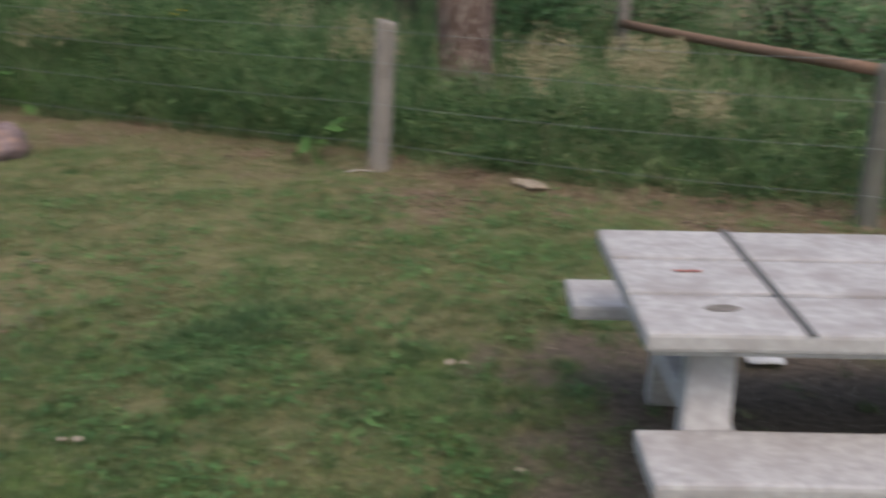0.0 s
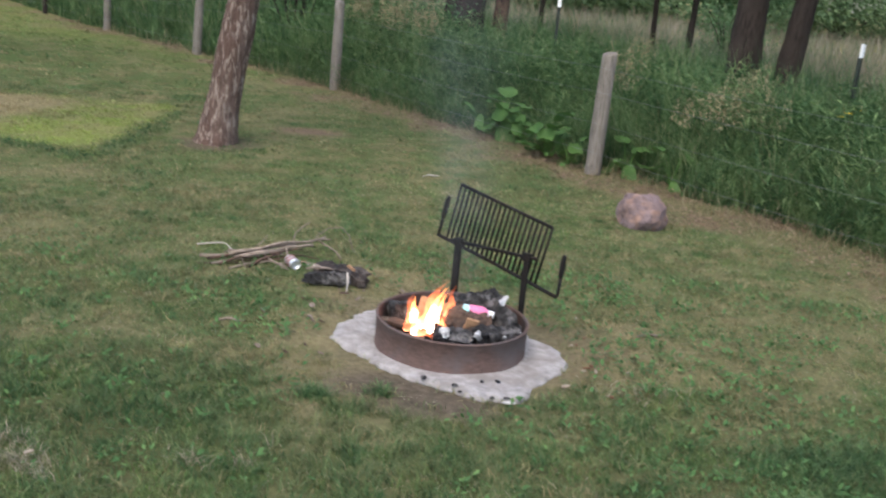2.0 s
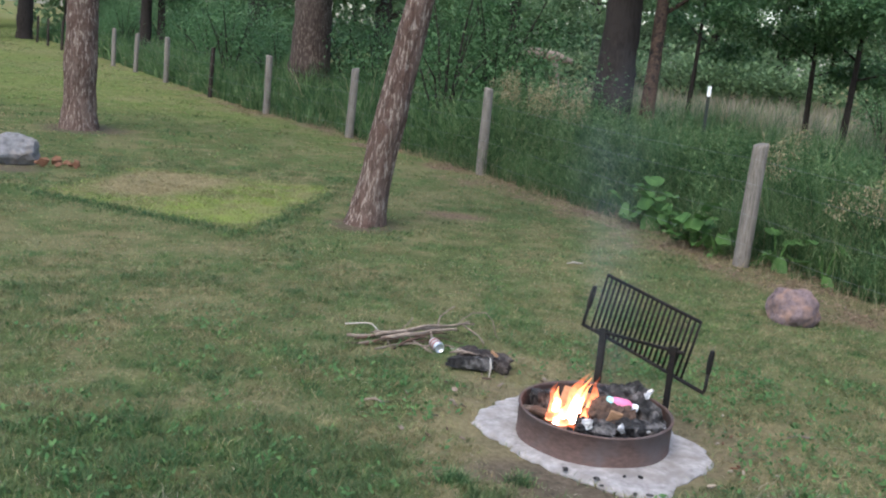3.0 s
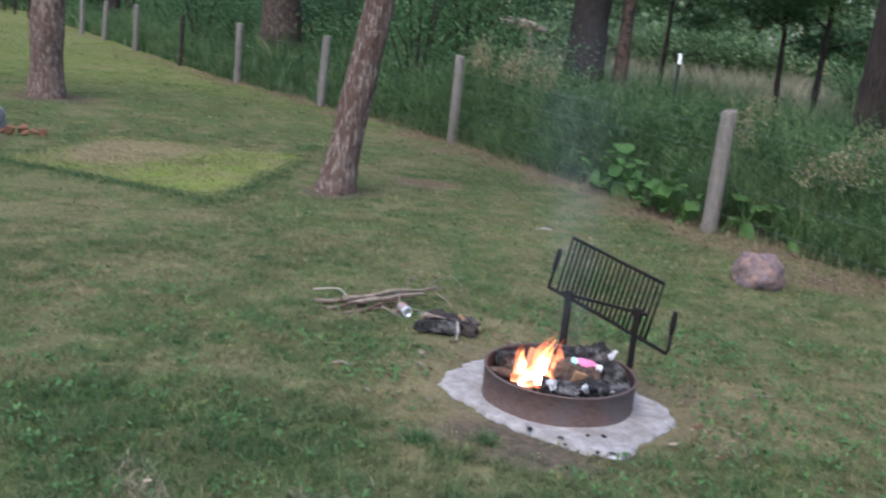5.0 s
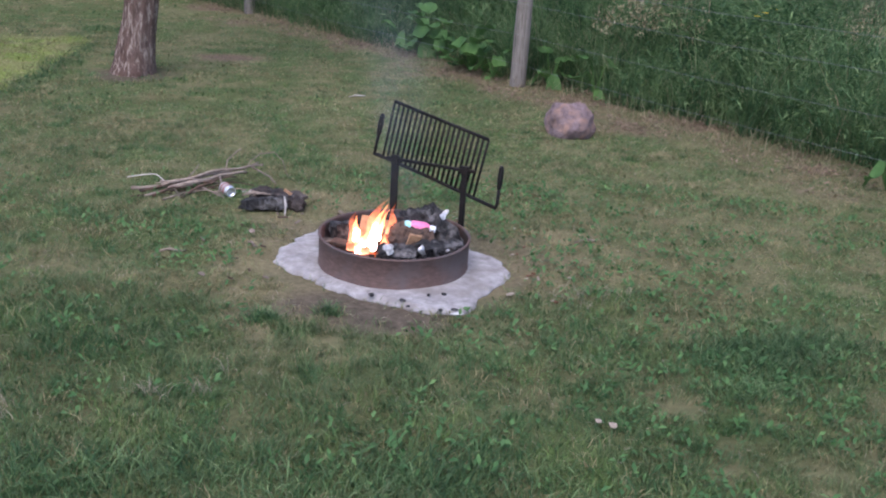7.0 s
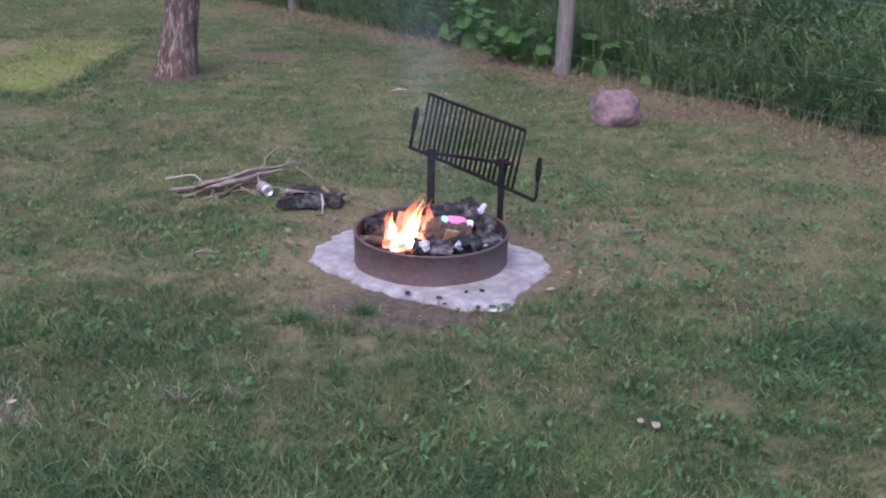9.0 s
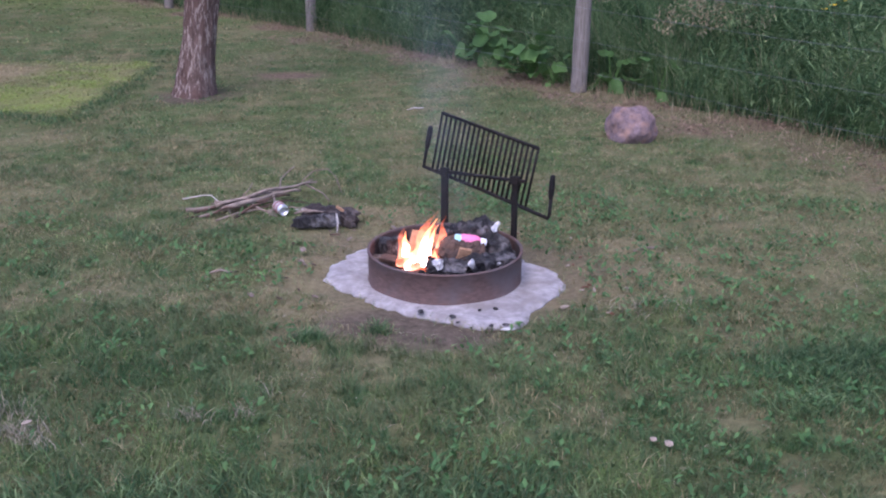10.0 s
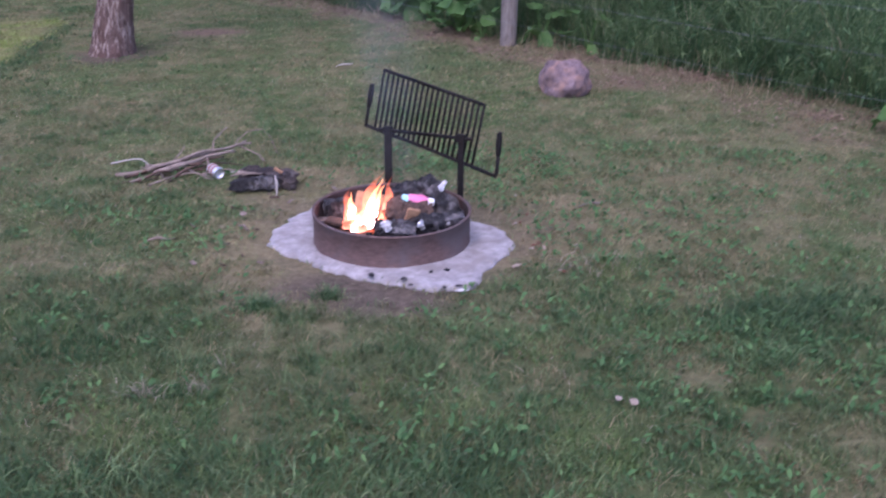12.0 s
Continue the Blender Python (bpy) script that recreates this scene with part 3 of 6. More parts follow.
# loose dead straw lying in the turf
sx, sy = spread(1.9, 8.5, 300, -42, 64)
keep = (beyond(sx, sy)[0] < 0.3) & (np.hypot(sx / 0.57, sy / 0.60) > 1.05)
sx, sy = sx[keep], sy[keep]
n = len(sx)
v, t, who = blades(sx, sy, rng.uniform(0.012, 0.03, n), rng.uniform(0.002, 0.004, n), rng.uniform(0.03, 0.11, n), 2, droop=0.2)
tagged(soup("dead_straw", v, t, STRAW, {"dry": np.ones(len(v)), "lime": np.zeros(len(v))}), "pale dead grass stalks lying in the turf", "straw", kind="stuff")


def leaf_soup(cx, cy, cz, size, tilt, ratio=0.62):
    """Small folded leaves: four points each."""
    n = len(cx)
    a, roll = rng.uniform(0, 2 * np.pi, n), rng.uniform(-0.6, 0.6, n)
    d = np.stack([np.cos(a) * np.cos(tilt), np.sin(a) * np.cos(tilt), np.sin(tilt)], 1)
    s = np.stack([-np.sin(a), np.cos(a), roll], 1) * (size * ratio / 2)[:, None]
    c = np.stack([cx, cy, cz], 1)
    mid = c + d * (size * 0.45)[:, None]
    fold = np.stack([np.zeros(n), np.zeros(n), size * 0.10], 1)
    verts = np.stack([c, mid + s + fold, c + d * size[:, None], mid - s + fold], 1).reshape(-1, 3)
    b = (np.arange(n) * 4)[:, None]
    return verts, np.concatenate([b + [0, 1, 2], b + [0, 2, 3]]), np.repeat(np.arange(n), 4)


# broad-leaved weeds in the near lawn
wx, wy = spread(1.9, 6.5, 420, -42, 64)
keep = (0.45 * fbm(wx, wy, 1.2, 41) + 0.55 * fbm(wx, wy, 4.5, 43) + 0.12 * step01(wx, -0.7, 0.7) - 0.075 + 0.28 * rng.uniform(0, 1, len(wx)) > 0.715) & (bare_at(wx, wy) < 0.4) & (np.hypot(wx / 0.6, wy / 0.64) > 1.05) & (beyond(wx, wy)[0] < 0)
wx, wy = wx[keep], wy[keep]
wx, wy = np.repeat(wx, 3) + rng.normal(0, 0.015, len(wx) * 3), np.repeat(wy, 3) + rng.normal(0, 0.015, len(wy) * 3)
n = len(wx)
v, t, who = leaf_soup(wx, wy, ground_z(wx, wy) + rng.uniform(0.01, 0.04, n), rng.uniform(0.014, 0.042, n), rng.uniform(-0.1, 1.0, n), 0.46)
tagged(soup("lawn_weeds", v, t, WEED, {"dry": np.zeros(len(v)), "lime": np.zeros(len(v))}), "small broad-leaved green weeds in the lawn", "weeds", kind="stuff")


BURDOCKS = ((0.42, 6.95, 14, 0.27), (0.62, 6.75, 9, 0.21), (0.16, 7.25, 9, 0.20), (0.82, 5.98, 13, 0.26), (1.02, 5.62, 8, 0.19), (1.55, 5.32, 8, 0.22), (1.92, 4.92, 6, 0.20), (3.36, 1.92, 7, 0.15))


def pockets(x, y):
    """Low or open places in the tall grass: at the burdocks and before the near trunk."""
    k = np.ones(len(x))
    for bx, by, _, size in BURDOCKS:
        k = np.minimum(k, 0.12 + 0.88 * step01(near(x, y, bx - 0.05, by - 0.08, size * 1.25, size * 1.25), 0.75, 1.25))
    return np.minimum(k, 0.38 + 0.62 * step01(near(x, y, 5.35, 3.0, 0.75, 0.85), 0.7, 1.2))


def grow_tall(name, a0, a1, d0, d1, per_m2, h0, h1, width, dryness, bend=1.0, levels=3, mat=TALL):
    """Unmown grass in a band along the fence: clumped, drooping, with dead stalks in between."""
    n = int((a1 - a0) * (d1 - d0) * per_m2)
    a, d = rng.uniform(a0, a1, n), rng.uniform(d0, d1, n)
    bow = np.clip(2.4 * (a / 18.1) * (1 - a / 18.1), -0.15, 1)
    x = FENCE_O[0] + FENCE_D[0] * a + FENCE_N[0] * (d + bow)
    y = FENCE_O[1] + FENCE_D[1] * a + FENCE_N[1] * (d + bow)
    clump = 0.5 * fbm(x, y, 1.3, 51) + 0.5 * fbm(x, y, 4.0, 52)
    clump = step01(clump, 0.28, 0.72)
    room = pockets(x, y)
    keep = (rng.uniform(0, 1, n) < (0.3 + 0.95 * clump) * room) & (d > 0.36 * (1 - step01(a, 1.0, 5.0)) * (0.4 + 1.2 * fbm(x, y, 1.8, 55)) + 0.30 * (fbm(x, y, 2.6, 56) - 0.42))
    x, y, d, clump, room = x[keep], y[keep], d[keep], clump[keep], room[keep]
    n = len(x)
    low = (0.55 + 0.45 * step01(beyond(x, y)[1], -0.8, 2.4)) * room ** 0.5 * (1 + 0.22 * step01(beyond(x, y)[1], 8.0, 13.0) * step01(d, 1.5, 3.5))
    h = low * rng.uniform(h0, h1, n) * (0.62 + 0.62 * clump) * (0.5 + 0.5 * step01(d + 0.35 * (clump - 0.5), -0.05, 0.75))
    v, t, who = blades(x, y, h, width * rng.uniform(0.5, 1.9, n), bend * h * rng.uniform(0.1, 1.25, n) ** 1.1, levels)
    dead = np.where(rng.uniform(0, 1, n) < dryness + 0.12 * (1 - step01(beyond(x, y)[1], -2.0, 1.5)), rng.uniform(0.3, 1, n), 0)
    ob = soup(name, v, t, mat, {"dry": dead[who], "lime": np.zeros(len(v))})
    return tagged(ob, "tall unmown green grass behind the wire fence" if mat is TALL else "dry pale grass standing in the open field", "grass", kind="stuff")


grow_tall("tall_grass", -6.5, 12, 0.0, 0.8, 3000, 0.18, 0.98, 0.0050, 0.07, 1.3)
grow_tall("tall_grass", 12, 34, 0.0, 0.8, 800, 0.4, 1.0, 0.012, 0.05)
grow_tall("tall_grass", -7.0, 12, 0.8, 2.6, 1050, 0.40, 1.3, 0.0075, 0.06, 1.1)
grow_tall("tall_grass", 12, 34, 0.8, 2.6, 300, 0.7, 1.25, 0.018, 0.05)
grow_tall("tall_grass", 34, 62, 0.0, 2.5, 120, 0.6, 1.1, 0.04, 0.05, 1.0, 2)
grow_tall("tall_grass", -8.0, 26, 2.6, 9.5, 200, 0.6, 1.08, 0.015, 0.14, 1.0, 2)
grow_tall("dry_field_grass", -12, 30, 9.5, 22, 70, 0.3, 0.72, 0.018, 0.85, 0.45, 2, FIELD)
grow_tall("dry_field_grass", -16, 48, 22, 60, 8, 0.3, 0.75, 0.05, 0.9, 0.45, 1, FIELD)
# dead stems at the fence's foot
n = 4600
a, d = rng.uniform(-6.5, 18, n), rng.normal(-0.10, 0.16, n)
bow = np.clip(2.4 * (a / 18.1) * (1 - a / 18.1), -0.15, 1)
x, y = FENCE_O[0] + FENCE_D[0] * a + FENCE_N[0] * (d + bow), FENCE_O[1] + FENCE_D[1] * a + FENCE_N[1] * (d + bow)
v, t, who = blades(x, y, rng.uniform(0.02, 0.3, n) * step01(d, -0.5, 0.1), rng.uniform(0.002, 0.0045, n), rng.uniform(0.05, 0.22, n), 2)
tagged(soup("dead_stems", v, t, TALL, {"dry": np.ones(len(v)), "lime": np.zeros(len(v))}), "straw-coloured dead stems along the fence foot", "straw", kind="stuff")

# leafy weeds standing in the tall grass
n = 120000
a, d = rng.uniform(-6.5, 13, n), rng.uniform(0.02, 2.4, n)
bow = np.clip(2.4 * (a / 18.1) * (1 - a / 18.1), -0.15, 1)
x, y = FENCE_O[0] + FENCE_D[0] * a + FENCE_N[0] * (d + bow), FENCE_O[1] + FENCE_D[1] * a + FENCE_N[1] * (d + bow)
here = 0.85 * step01(fbm(x, y, 1.6, 71), 0.40, 0.62)
keep = rng.uniform(0, 1, n) < (0.35 + 0.65 * step01(d, 0.4, 1.3)) * np.maximum(here, 0.4 * (1 - step01(a, -1.5, 0.5))) * step01(pockets(x, y), 0.3, 0.9)
x, y, a, d = x[keep], y[keep], a[keep], d[keep]
n = len(x)
top = (0.42 + 0.56 * step01(a, -0.8, 2.4)) * (0.4 + 0.6 * step01(d, 0, 0.6)) * (0.55 + 0.85 * fbm(x, y, 2.0, 72))
v, t, who = leaf_soup(x, y, top * rng.uniform(0.15, 1.0, n) ** 0.7, rng.uniform(0.03, 0.13, n), rng.uniform(-1.2, 0.6, n), 0.115)
tagged(soup("leafy_weeds", v, t, TALL, {"dry": np.zeros(len(v)), "lime": np.zeros(len(v))}), "leafy green weeds standing in the tall grass", "weeds", kind="stuff")

# dead leaves and stalks strewn along the fence's foot
n = 46000
a, d = rng.uniform(-6.5, 20, n), rng.uniform(-0.9, 0.5, n)
bow = np.clip(2.4 * (a / 18.1) * (1 - a / 18.1), -0.15, 1)
x, y = FENCE_O[0] + FENCE_D[0] * a + FENCE_N[0] * (d + bow), FENCE_O[1] + FENCE_D[1] * a + FENCE_N[1] * (d + bow)
keep = rng.uniform(0, 1, n) < 0.8 * strip_at(x, y) ** 1.5
x, y = x[keep], y[keep]
n = len(x)
v, t, who = leaf_soup(x, y, ground_z(x, y) + rng.uniform(0.004, 0.03, n), rng.uniform(0.02, 0.06, n), rng.uniform(-0.3, 0.5, n), 0.3)
tagged(soup("leaf_litter", v, t, LITTER, {"dry": np.ones(len(v)), "lime": np.zeros(len(v))}), "reddish-brown dead leaves strewn along the fence foot", "leaf litter", kind="stuff")


# ---- shapes ----
def box(bm, sx, sy, sz, m, bevel=0.0):
    g = bmesh.ops.create_cube(bm, size=1.0, matrix=m @ Matrix.Diagonal((sx, sy, sz, 1)))
    if bevel:
        edges = list({e for v in g["verts"] for e in v.link_edges})
        bmesh.ops.bevel(bm, geom=edges, offset=bevel, segments=2, affect="EDGES", profile=0.6)
    return bm


def tube(bm, points, radii, seg=8, cap=True):
    """A round tube along points; radii one a point, or one for all."""
    pts = [Vector(p) for p in points]
    rad = [radii] * len(pts) if isinstance(radii, (int, float)) else radii
    rings = []
    side = None
    for i, p in enumerate(pts):
        d = (pts[min(i + 1, len(pts) - 1)] - pts[max(i - 1, 0)]).normalized()
        if side is None:
            side = d.orthogonal().normalized()
        side = (side - d * side.dot(d)).normalized()
        up = d.cross(side)
        rings.append([bm.verts.new(p + (side * math.cos(k * 2 * math.pi / seg) + up * math.sin(k * 2 * math.pi / seg)) * rad[i]) for k in range(seg)])
    for a, b in zip(rings, rings[1:]):
        for k in range(seg):
            bm.faces.new((a[k], a[(k + 1) % seg], b[(k + 1) % seg], b[k]))
    if cap:
        bm.faces.new(rings[0][::-1])
        bm.faces.new(rings[-1])
    return bm


def lathe(bm, profile, seg=32, m=Matrix()):
    """A body of revolution about z from (radius, height) pairs."""
    rings = [[bm.verts.new(m @ Vector((r * math.cos(k * 2 * math.pi / seg), r * math.sin(k * 2 * math.pi / seg), z))) for k in range(seg)] for r, z in profile]
    for a, b in zip(rings, rings[1:]):
        for k in range(seg):
            bm.faces.new((a[k], a[(k + 1) % seg], b[(k + 1) % seg], b[k]))
    return bm


def rough_up(bm, amount, scale, seed):
    off = Vector((seed * 3.7, seed * 1.3, seed * 7.1))
    for v in bm.verts:
        v.co += noise.noise_vector(v.co * scale + off) * amount + noise.noise_vector(v.co * scale * 2.7 + off) * amount * 0.4


def facet(sx, sy, sz, seed, points=26):
    """A broken stone: the hull of random points, its faces a little uneven."""
    rr = random.Random(seed)
    bm = bmesh.new()
    for _ in range(points):
        p = Vector((rr.gauss(0, 1), rr.gauss(0, 1), rr.gauss(0, 1))).normalized() * rr.uniform(0.85, 1.0)
        bm.verts.new((p.x * sx / 2, p.y * sy / 2, p.z * sz / 2))
    bmesh.ops.convex_hull(bm, input=bm.verts)
    bmesh.ops.delete(bm, geom=[v for v in bm.verts if not v.link_faces], context="VERTS")
    bmesh.ops.triangulate(bm, faces=bm.faces)
    bmesh.ops.bevel(bm, geom=list(bm.edges), offset=0.03 * min(sx, sy, sz), segments=1, affect="EDGES")
    bmesh.ops.subdivide_edges(bm, edges=list(bm.edges), cuts=2, use_grid_fill=True)
    rough_up(bm, 0.03 * min(sx, sy, sz), 4.0 / max(sx, sy, sz), seed)
    return bm


def hewn(sx, sy, sz, seed, planes=14, cut=0.80):
    """A weathered stone: a ball cut back by planes, with soft worn edges and pitted faces."""
    rr = random.Random(seed)
    bm = bmesh.new()
    bmesh.ops.create_icosphere(bm, subdivisions=5, radius=0.5)
    for _ in range(planes):
        n = Vector((rr.gauss(0, 1), rr.gauss(0, 1), rr.gauss(0, 0.9))).normalized()
        reach = 0.5 * rr.uniform(cut, cut + 0.12)
        for v in bm.verts:
            over = v.co.dot(n) - reach
            if over > 0:
                v.co -= n * over * 0.9
    for v in bm.verts:
        v.co += v.co.normalized() * (0.055 * noise.noise(v.co * 3.2 + Vector((seed, 0, 0))) + 0.035 * noise.noise(v.co * 8 + Vector((0, seed, 0))) + 0.014 * noise.noise(v.co * 19))
        v.co = Vector((v.co.x * sx, v.co.y * sy, v.co.z * sz))
    return bm


def lump(sx, sy, sz, seed, rough=0.18, cuts=3, flat=True):
    """An irregular block with cracks, such as a charred or split log."""
    bm = bmesh.new()
    bmesh.ops.create_icosphere(bm, subdivisions=cuts, radius=0.5)
    for v in bm.verts:
        c = Vector([math.copysign(abs(q) ** 0.72, q) for q in v.co])
        v.co = Vector((c.x * sx, c.y * sy, c.z * sz))
    rough_up(bm, rough * min(sx, sy, sz), 2.2 / max(sx, sy, sz), seed)
    off = Vector((seed * 2.1, seed * 0.7, seed * 1.9))
    for v in bm.verts:
        dist = noise.voronoi(Vector((v.co.x * 0.55, v.co.y, v.co.z)) * (3.4 / min(sx, sy, sz)) + off)[0]
        v.co *= 1 - 0.16 * max(0.0, 1 - (dist[1] - dist[0]) * 4)
    if flat:
        low = min(v.co.z for v in bm.verts)
        for v in bm.verts:
            v.co.z = max(v.co.z, low * 0.8)
    return bm


def split_log(length, radius, seed, sides=6):
    """A charred split log: an uneven prism with ragged ends and cracks across the grain."""
    rr = random.Random(seed)
    angles = sorted((k + rr.uniform(-0.3, 0.3)) * 2 * math.pi / sides for k in range(sides))
    reach = [radius * rr.uniform(0.75, 1.15) for _ in range(sides)]
    cut = 4
    ring_pts = []
    for k in range(sides):
        a0, a1 = angles[k], angles[(k + 1) % sides]
        p = Vector((math.cos(a0), math.sin(a0))) * reach[k]
        q = Vector((math.cos(a1), math.sin(a1))) * reach[(k + 1) % sides]
        ring_pts += [p.lerp(q, j / cut) for j in range(cut)]
    bm = bmesh.new()
    rows = []
    for i in range(19):
        s = i / 18
        slim = (1 - 0.35 * max(0, abs(s - 0.5) - 0.40) / 0.1) * (1 + 0.25 * (s - 0.5) * (1 if seed % 2 else -1))
        row = []
        for j, p in enumerate(ring_pts):
            end = rr.uniform(-0.06, 0.06) * length if i in (0, 18) else 0
            q = Vector(((s - 0.5) * length + end, p.x * slim, p.y * slim))
            dist = noise.voronoi(Vector((q.x * 0.8, q.y, q.z)) * (2.2 / radius) + Vector((seed * 2.3, 0, 0)))[0]
            q.yz *= 1 - 0.22 * max(0.0, 1 - (dist[1] - dist[0]) * 5) + 0.10 * noise.noise(q * (1.6 / radius))
            row.append(bm.verts.new(q))
        rows.append(row)
    m = len(ring_pts)
    for a, b in zip(rows, rows[1:]):
        for k in range(m):
            bm.faces.new((a[k], a[(k + 1) % m], b[(k + 1) % m], b[k]))
    for row in (rows[0], rows[-1]):
        c = bm.verts.new(sum((v.co for v in row), Vector()) / m)
        for k in range(m):
            bm.faces.new((row[k], row[(k + 1) % m], c))
    return bm


def rest_on(bm, z=0.0):
    low = min(v.co.z for v in bm.verts)
    for v in bm.verts:
        v.co.z += z - low


# ---- concrete pad ----
PAD = [0.565, 0.535, 0.49, 0.50, 0.545, 0.60, 0.66, 0.665, 0.655, 0.625, 0.58, 0.57, 0.57, 0.51, 0.435, 0.445, 0.435, 0.485, 0.505, 0.60, 0.63, 0.555, 0.54, 0.555]
bm = bmesh.new()
outline = []
for k in range(96):
    f = k / 96 * 24
    i = int(f)
    r = PAD[i % 24] * (1 - f + i) + PAD[(i + 1) % 24] * (f - i)
    a = k / 96 * 2 * math.pi
    r *= 1.0 + 0.02 * noise.noise(Vector((math.cos(a) * 3.4, math.sin(a) * 3.4, 0.3))) + 0.06 * noise.noise(Vector((math.cos(a) * 13, math.sin(a) * 13, 2.3)))
    outline.append((r * math.cos(a), r * math.sin(a)))
top = [bm.verts.new((x * 0.985, y * 0.985, 0.013 + 0.006 * noise.noise(Vector((x * 7, y * 7, 0))))) for x, y in outline]
mid = [bm.verts.new((x * 1.005, y * 1.005, 0.004)) for x, y in outline]
low = [bm.verts.new((x * 1.02, y * 1.02, -0.08)) for x, y in outline]
mids = [[bm.verts.new((x * f, y * f, 0.021 + 0.005 * noise.noise(Vector((x * f * 9, y * f * 9, 3))))) for x, y in outline] for f in (0.92, 0.84, 0.74)]
hub = [bm.verts.new((x * 0.5, y * 0.5, 0.026)) for x, y in outline]
for k in range(96):
    j = (k + 1) % 96
    for inner, outer in ((mids[0], top), (mids[1], mids[0]), (mids[2], mids[1]), (hub, mids[2])):
        bm.faces.new((inner[k], outer[k], outer[j], inner[j]))
    bm.faces.new((top[k], mid[k], mid[j], top[j]))
    bm.faces.new((mid[k], low[k], low[j], mid[j]))
bm.faces.new(hub)
tagged(part("concrete_pad", bm, CONCRETE), "rough pale grey concrete pad under the fire ring", "concrete pad", kind="structure")

# straggling grass and straw over the pad's edge
n = 900
q = rng.integers(0, 96, n)
edge = np.array(outline)[q] * rng.normal(1.03, 0.025, n)[:, None]
tuft = step01(value_noise(q * 0.21, 0 * q, 1.0, 5), 0.35, 0.75)
keep = rng.uniform(0, 1, n) < tuft
edge, n = edge[keep], int(keep.sum())
v, t, who = blades(edge[:, 0], edge[:, 1], rng.uniform(0.012, 0.045, n), rng.uniform(0.002, 0.0045, n), rng.uniform(0.01, 0.06, n), 2, z0=np.full(n, 0.0))
tagged(soup("edge_grass", v, t, LAWN, {"dry": np.clip(rng.normal(0.6, 0.35, n), 0, 1)[who], "lime": np.zeros(len(v)), "lush": np.zeros(len(v))}), "straggling half-dry grass along the pad's edge", "grass", kind="stuff")

# ---- fire ring with its flip-up grate ----
ring = empty("fire_ring", pose(0, 0, 0.025), "rusty round steel fire ring with tilted black cooking grate", "fire ring")
R = 0.36
bm = bmesh.new()
lathe(bm, [(R + 0.004, 0.0), (R, 0.004), (R, 0.145), (R + 0.005, 0.150), (R + 0.005, 0.157), (R - 0.006, 0.158), (R - 0.010, 0.150), (R - 0.007, 0.140), (R - 0.007, 0.0)], 96)
for v in bm.verts:
    v.co.xy *= 1 + 0.004 * noise.noise(v.co * 5)
for v in bm.verts:
    v.co.z = v.co.z * 0.95 + 0.026 * v.co.y - 0.003
part("ring_wall", bm, RUST, ring, "rust-brown curved steel ring wall", True)
PIV_L, PIV_R = Vector((-0.006, 0.385, 0.415)), Vector((0.330, 0.171, 0.428))
for head in (PIV_L, PIV_R):
    bm = bmesh.new()
    h = head.z + 0.02
    box(bm, 0.040 if head is PIV_L else 0.030, 0.012, h, pose(head.x, head.y, h / 2, 0, 0, -32), 0.002)
    box(bm, 0.044, 0.028, 0.04, pose(head.x, head.y, head.z, 0, 0, -32), 0.004)
    part("upright", bm, BLACK, ring)
bm = bmesh.new()
along = (PIV_R - PIV_L).normalized()
tube(bm, [PIV_L - along * 0.05, PIV_L.lerp(PIV_R, 0.5), PIV_R + along * 0.06], 0.009, 10)
part("pivot_bar", bm, BLACK, ring)

ga, gb = Vector((0.8267, -0.5268, -0.1975)), Vector((0.1675, -0.1048, 0.9803))
gback = Vector((0.5373, 0.8434, 0))
corner = Vector((-0.077, 0.43, 0.409)) + gback * 0.014


def on_grate(u, v, w=0.0):
    return corner + ga * u + gb * v + gback * w


GW, GH = 0.545, 0.300
bm = bmesh.new()
tube(bm, [on_grate(0, GH), on_grate(GW / 2, GH), on_grate(GW, GH)], 0.0085, 8)
tube(bm, [on_grate(-0.058, 0.0), on_grate(GW / 2, 0), on_grate(GW + 0.13, -0.010)], 0.0095, 8)
grate = part("cooking_grate", bm, BLACK, ring, "black steel bar grate tipped up", True)
bm = bmesh.new()
tube(bm, [on_grate(0, -0.004), on_grate(0, GH / 2), on_grate(0, GH + 0.004)], 0.0062, 6)
bar = part("grate_bar", bm, BLACK, grate, "", True)
COUNT = 21
for k in range(1, COUNT):
    o = new("grate_bar", bar.data)
    o.parent = grate
    o.location = ga * (GW * k / (COUNT - 1))
for u, tilt_u, low, foot, tip in ((-0.053, 0.0, 0.0, 0.105, 0.225), (GW + 0.13, -0.028, -0.010, 0.095, 0.212)):
    bm = bmesh.new()
    s = 0.012 if u < 0 else -0.012
    tube(bm, [on_grate(u + s, low), on_grate(u + s * 0.3, low + 0.004), on_grate(u, low + 0.018), on_grate(u + tilt_u * 0.4, foot)], 0.0085, 8)
    handle = part("handle", bm, BLACK, grate, "", True)
    bm = bmesh.new()
    pts = [on_grate(u + tilt_u * (0.4 + 0.6 * k / 24), foot - 0.01 + (tip - foot) * k / 24) for k in range(25)]
    tube(bm, pts, [0.0075 + 0.0062 * math.sin(math.pi * k / 24) ** 0.5 + (0.0015 if k % 2 else 0) for k in range(25)], 8)
    part("grip", bm, BLACK, handle, "coiled steel grip", True)

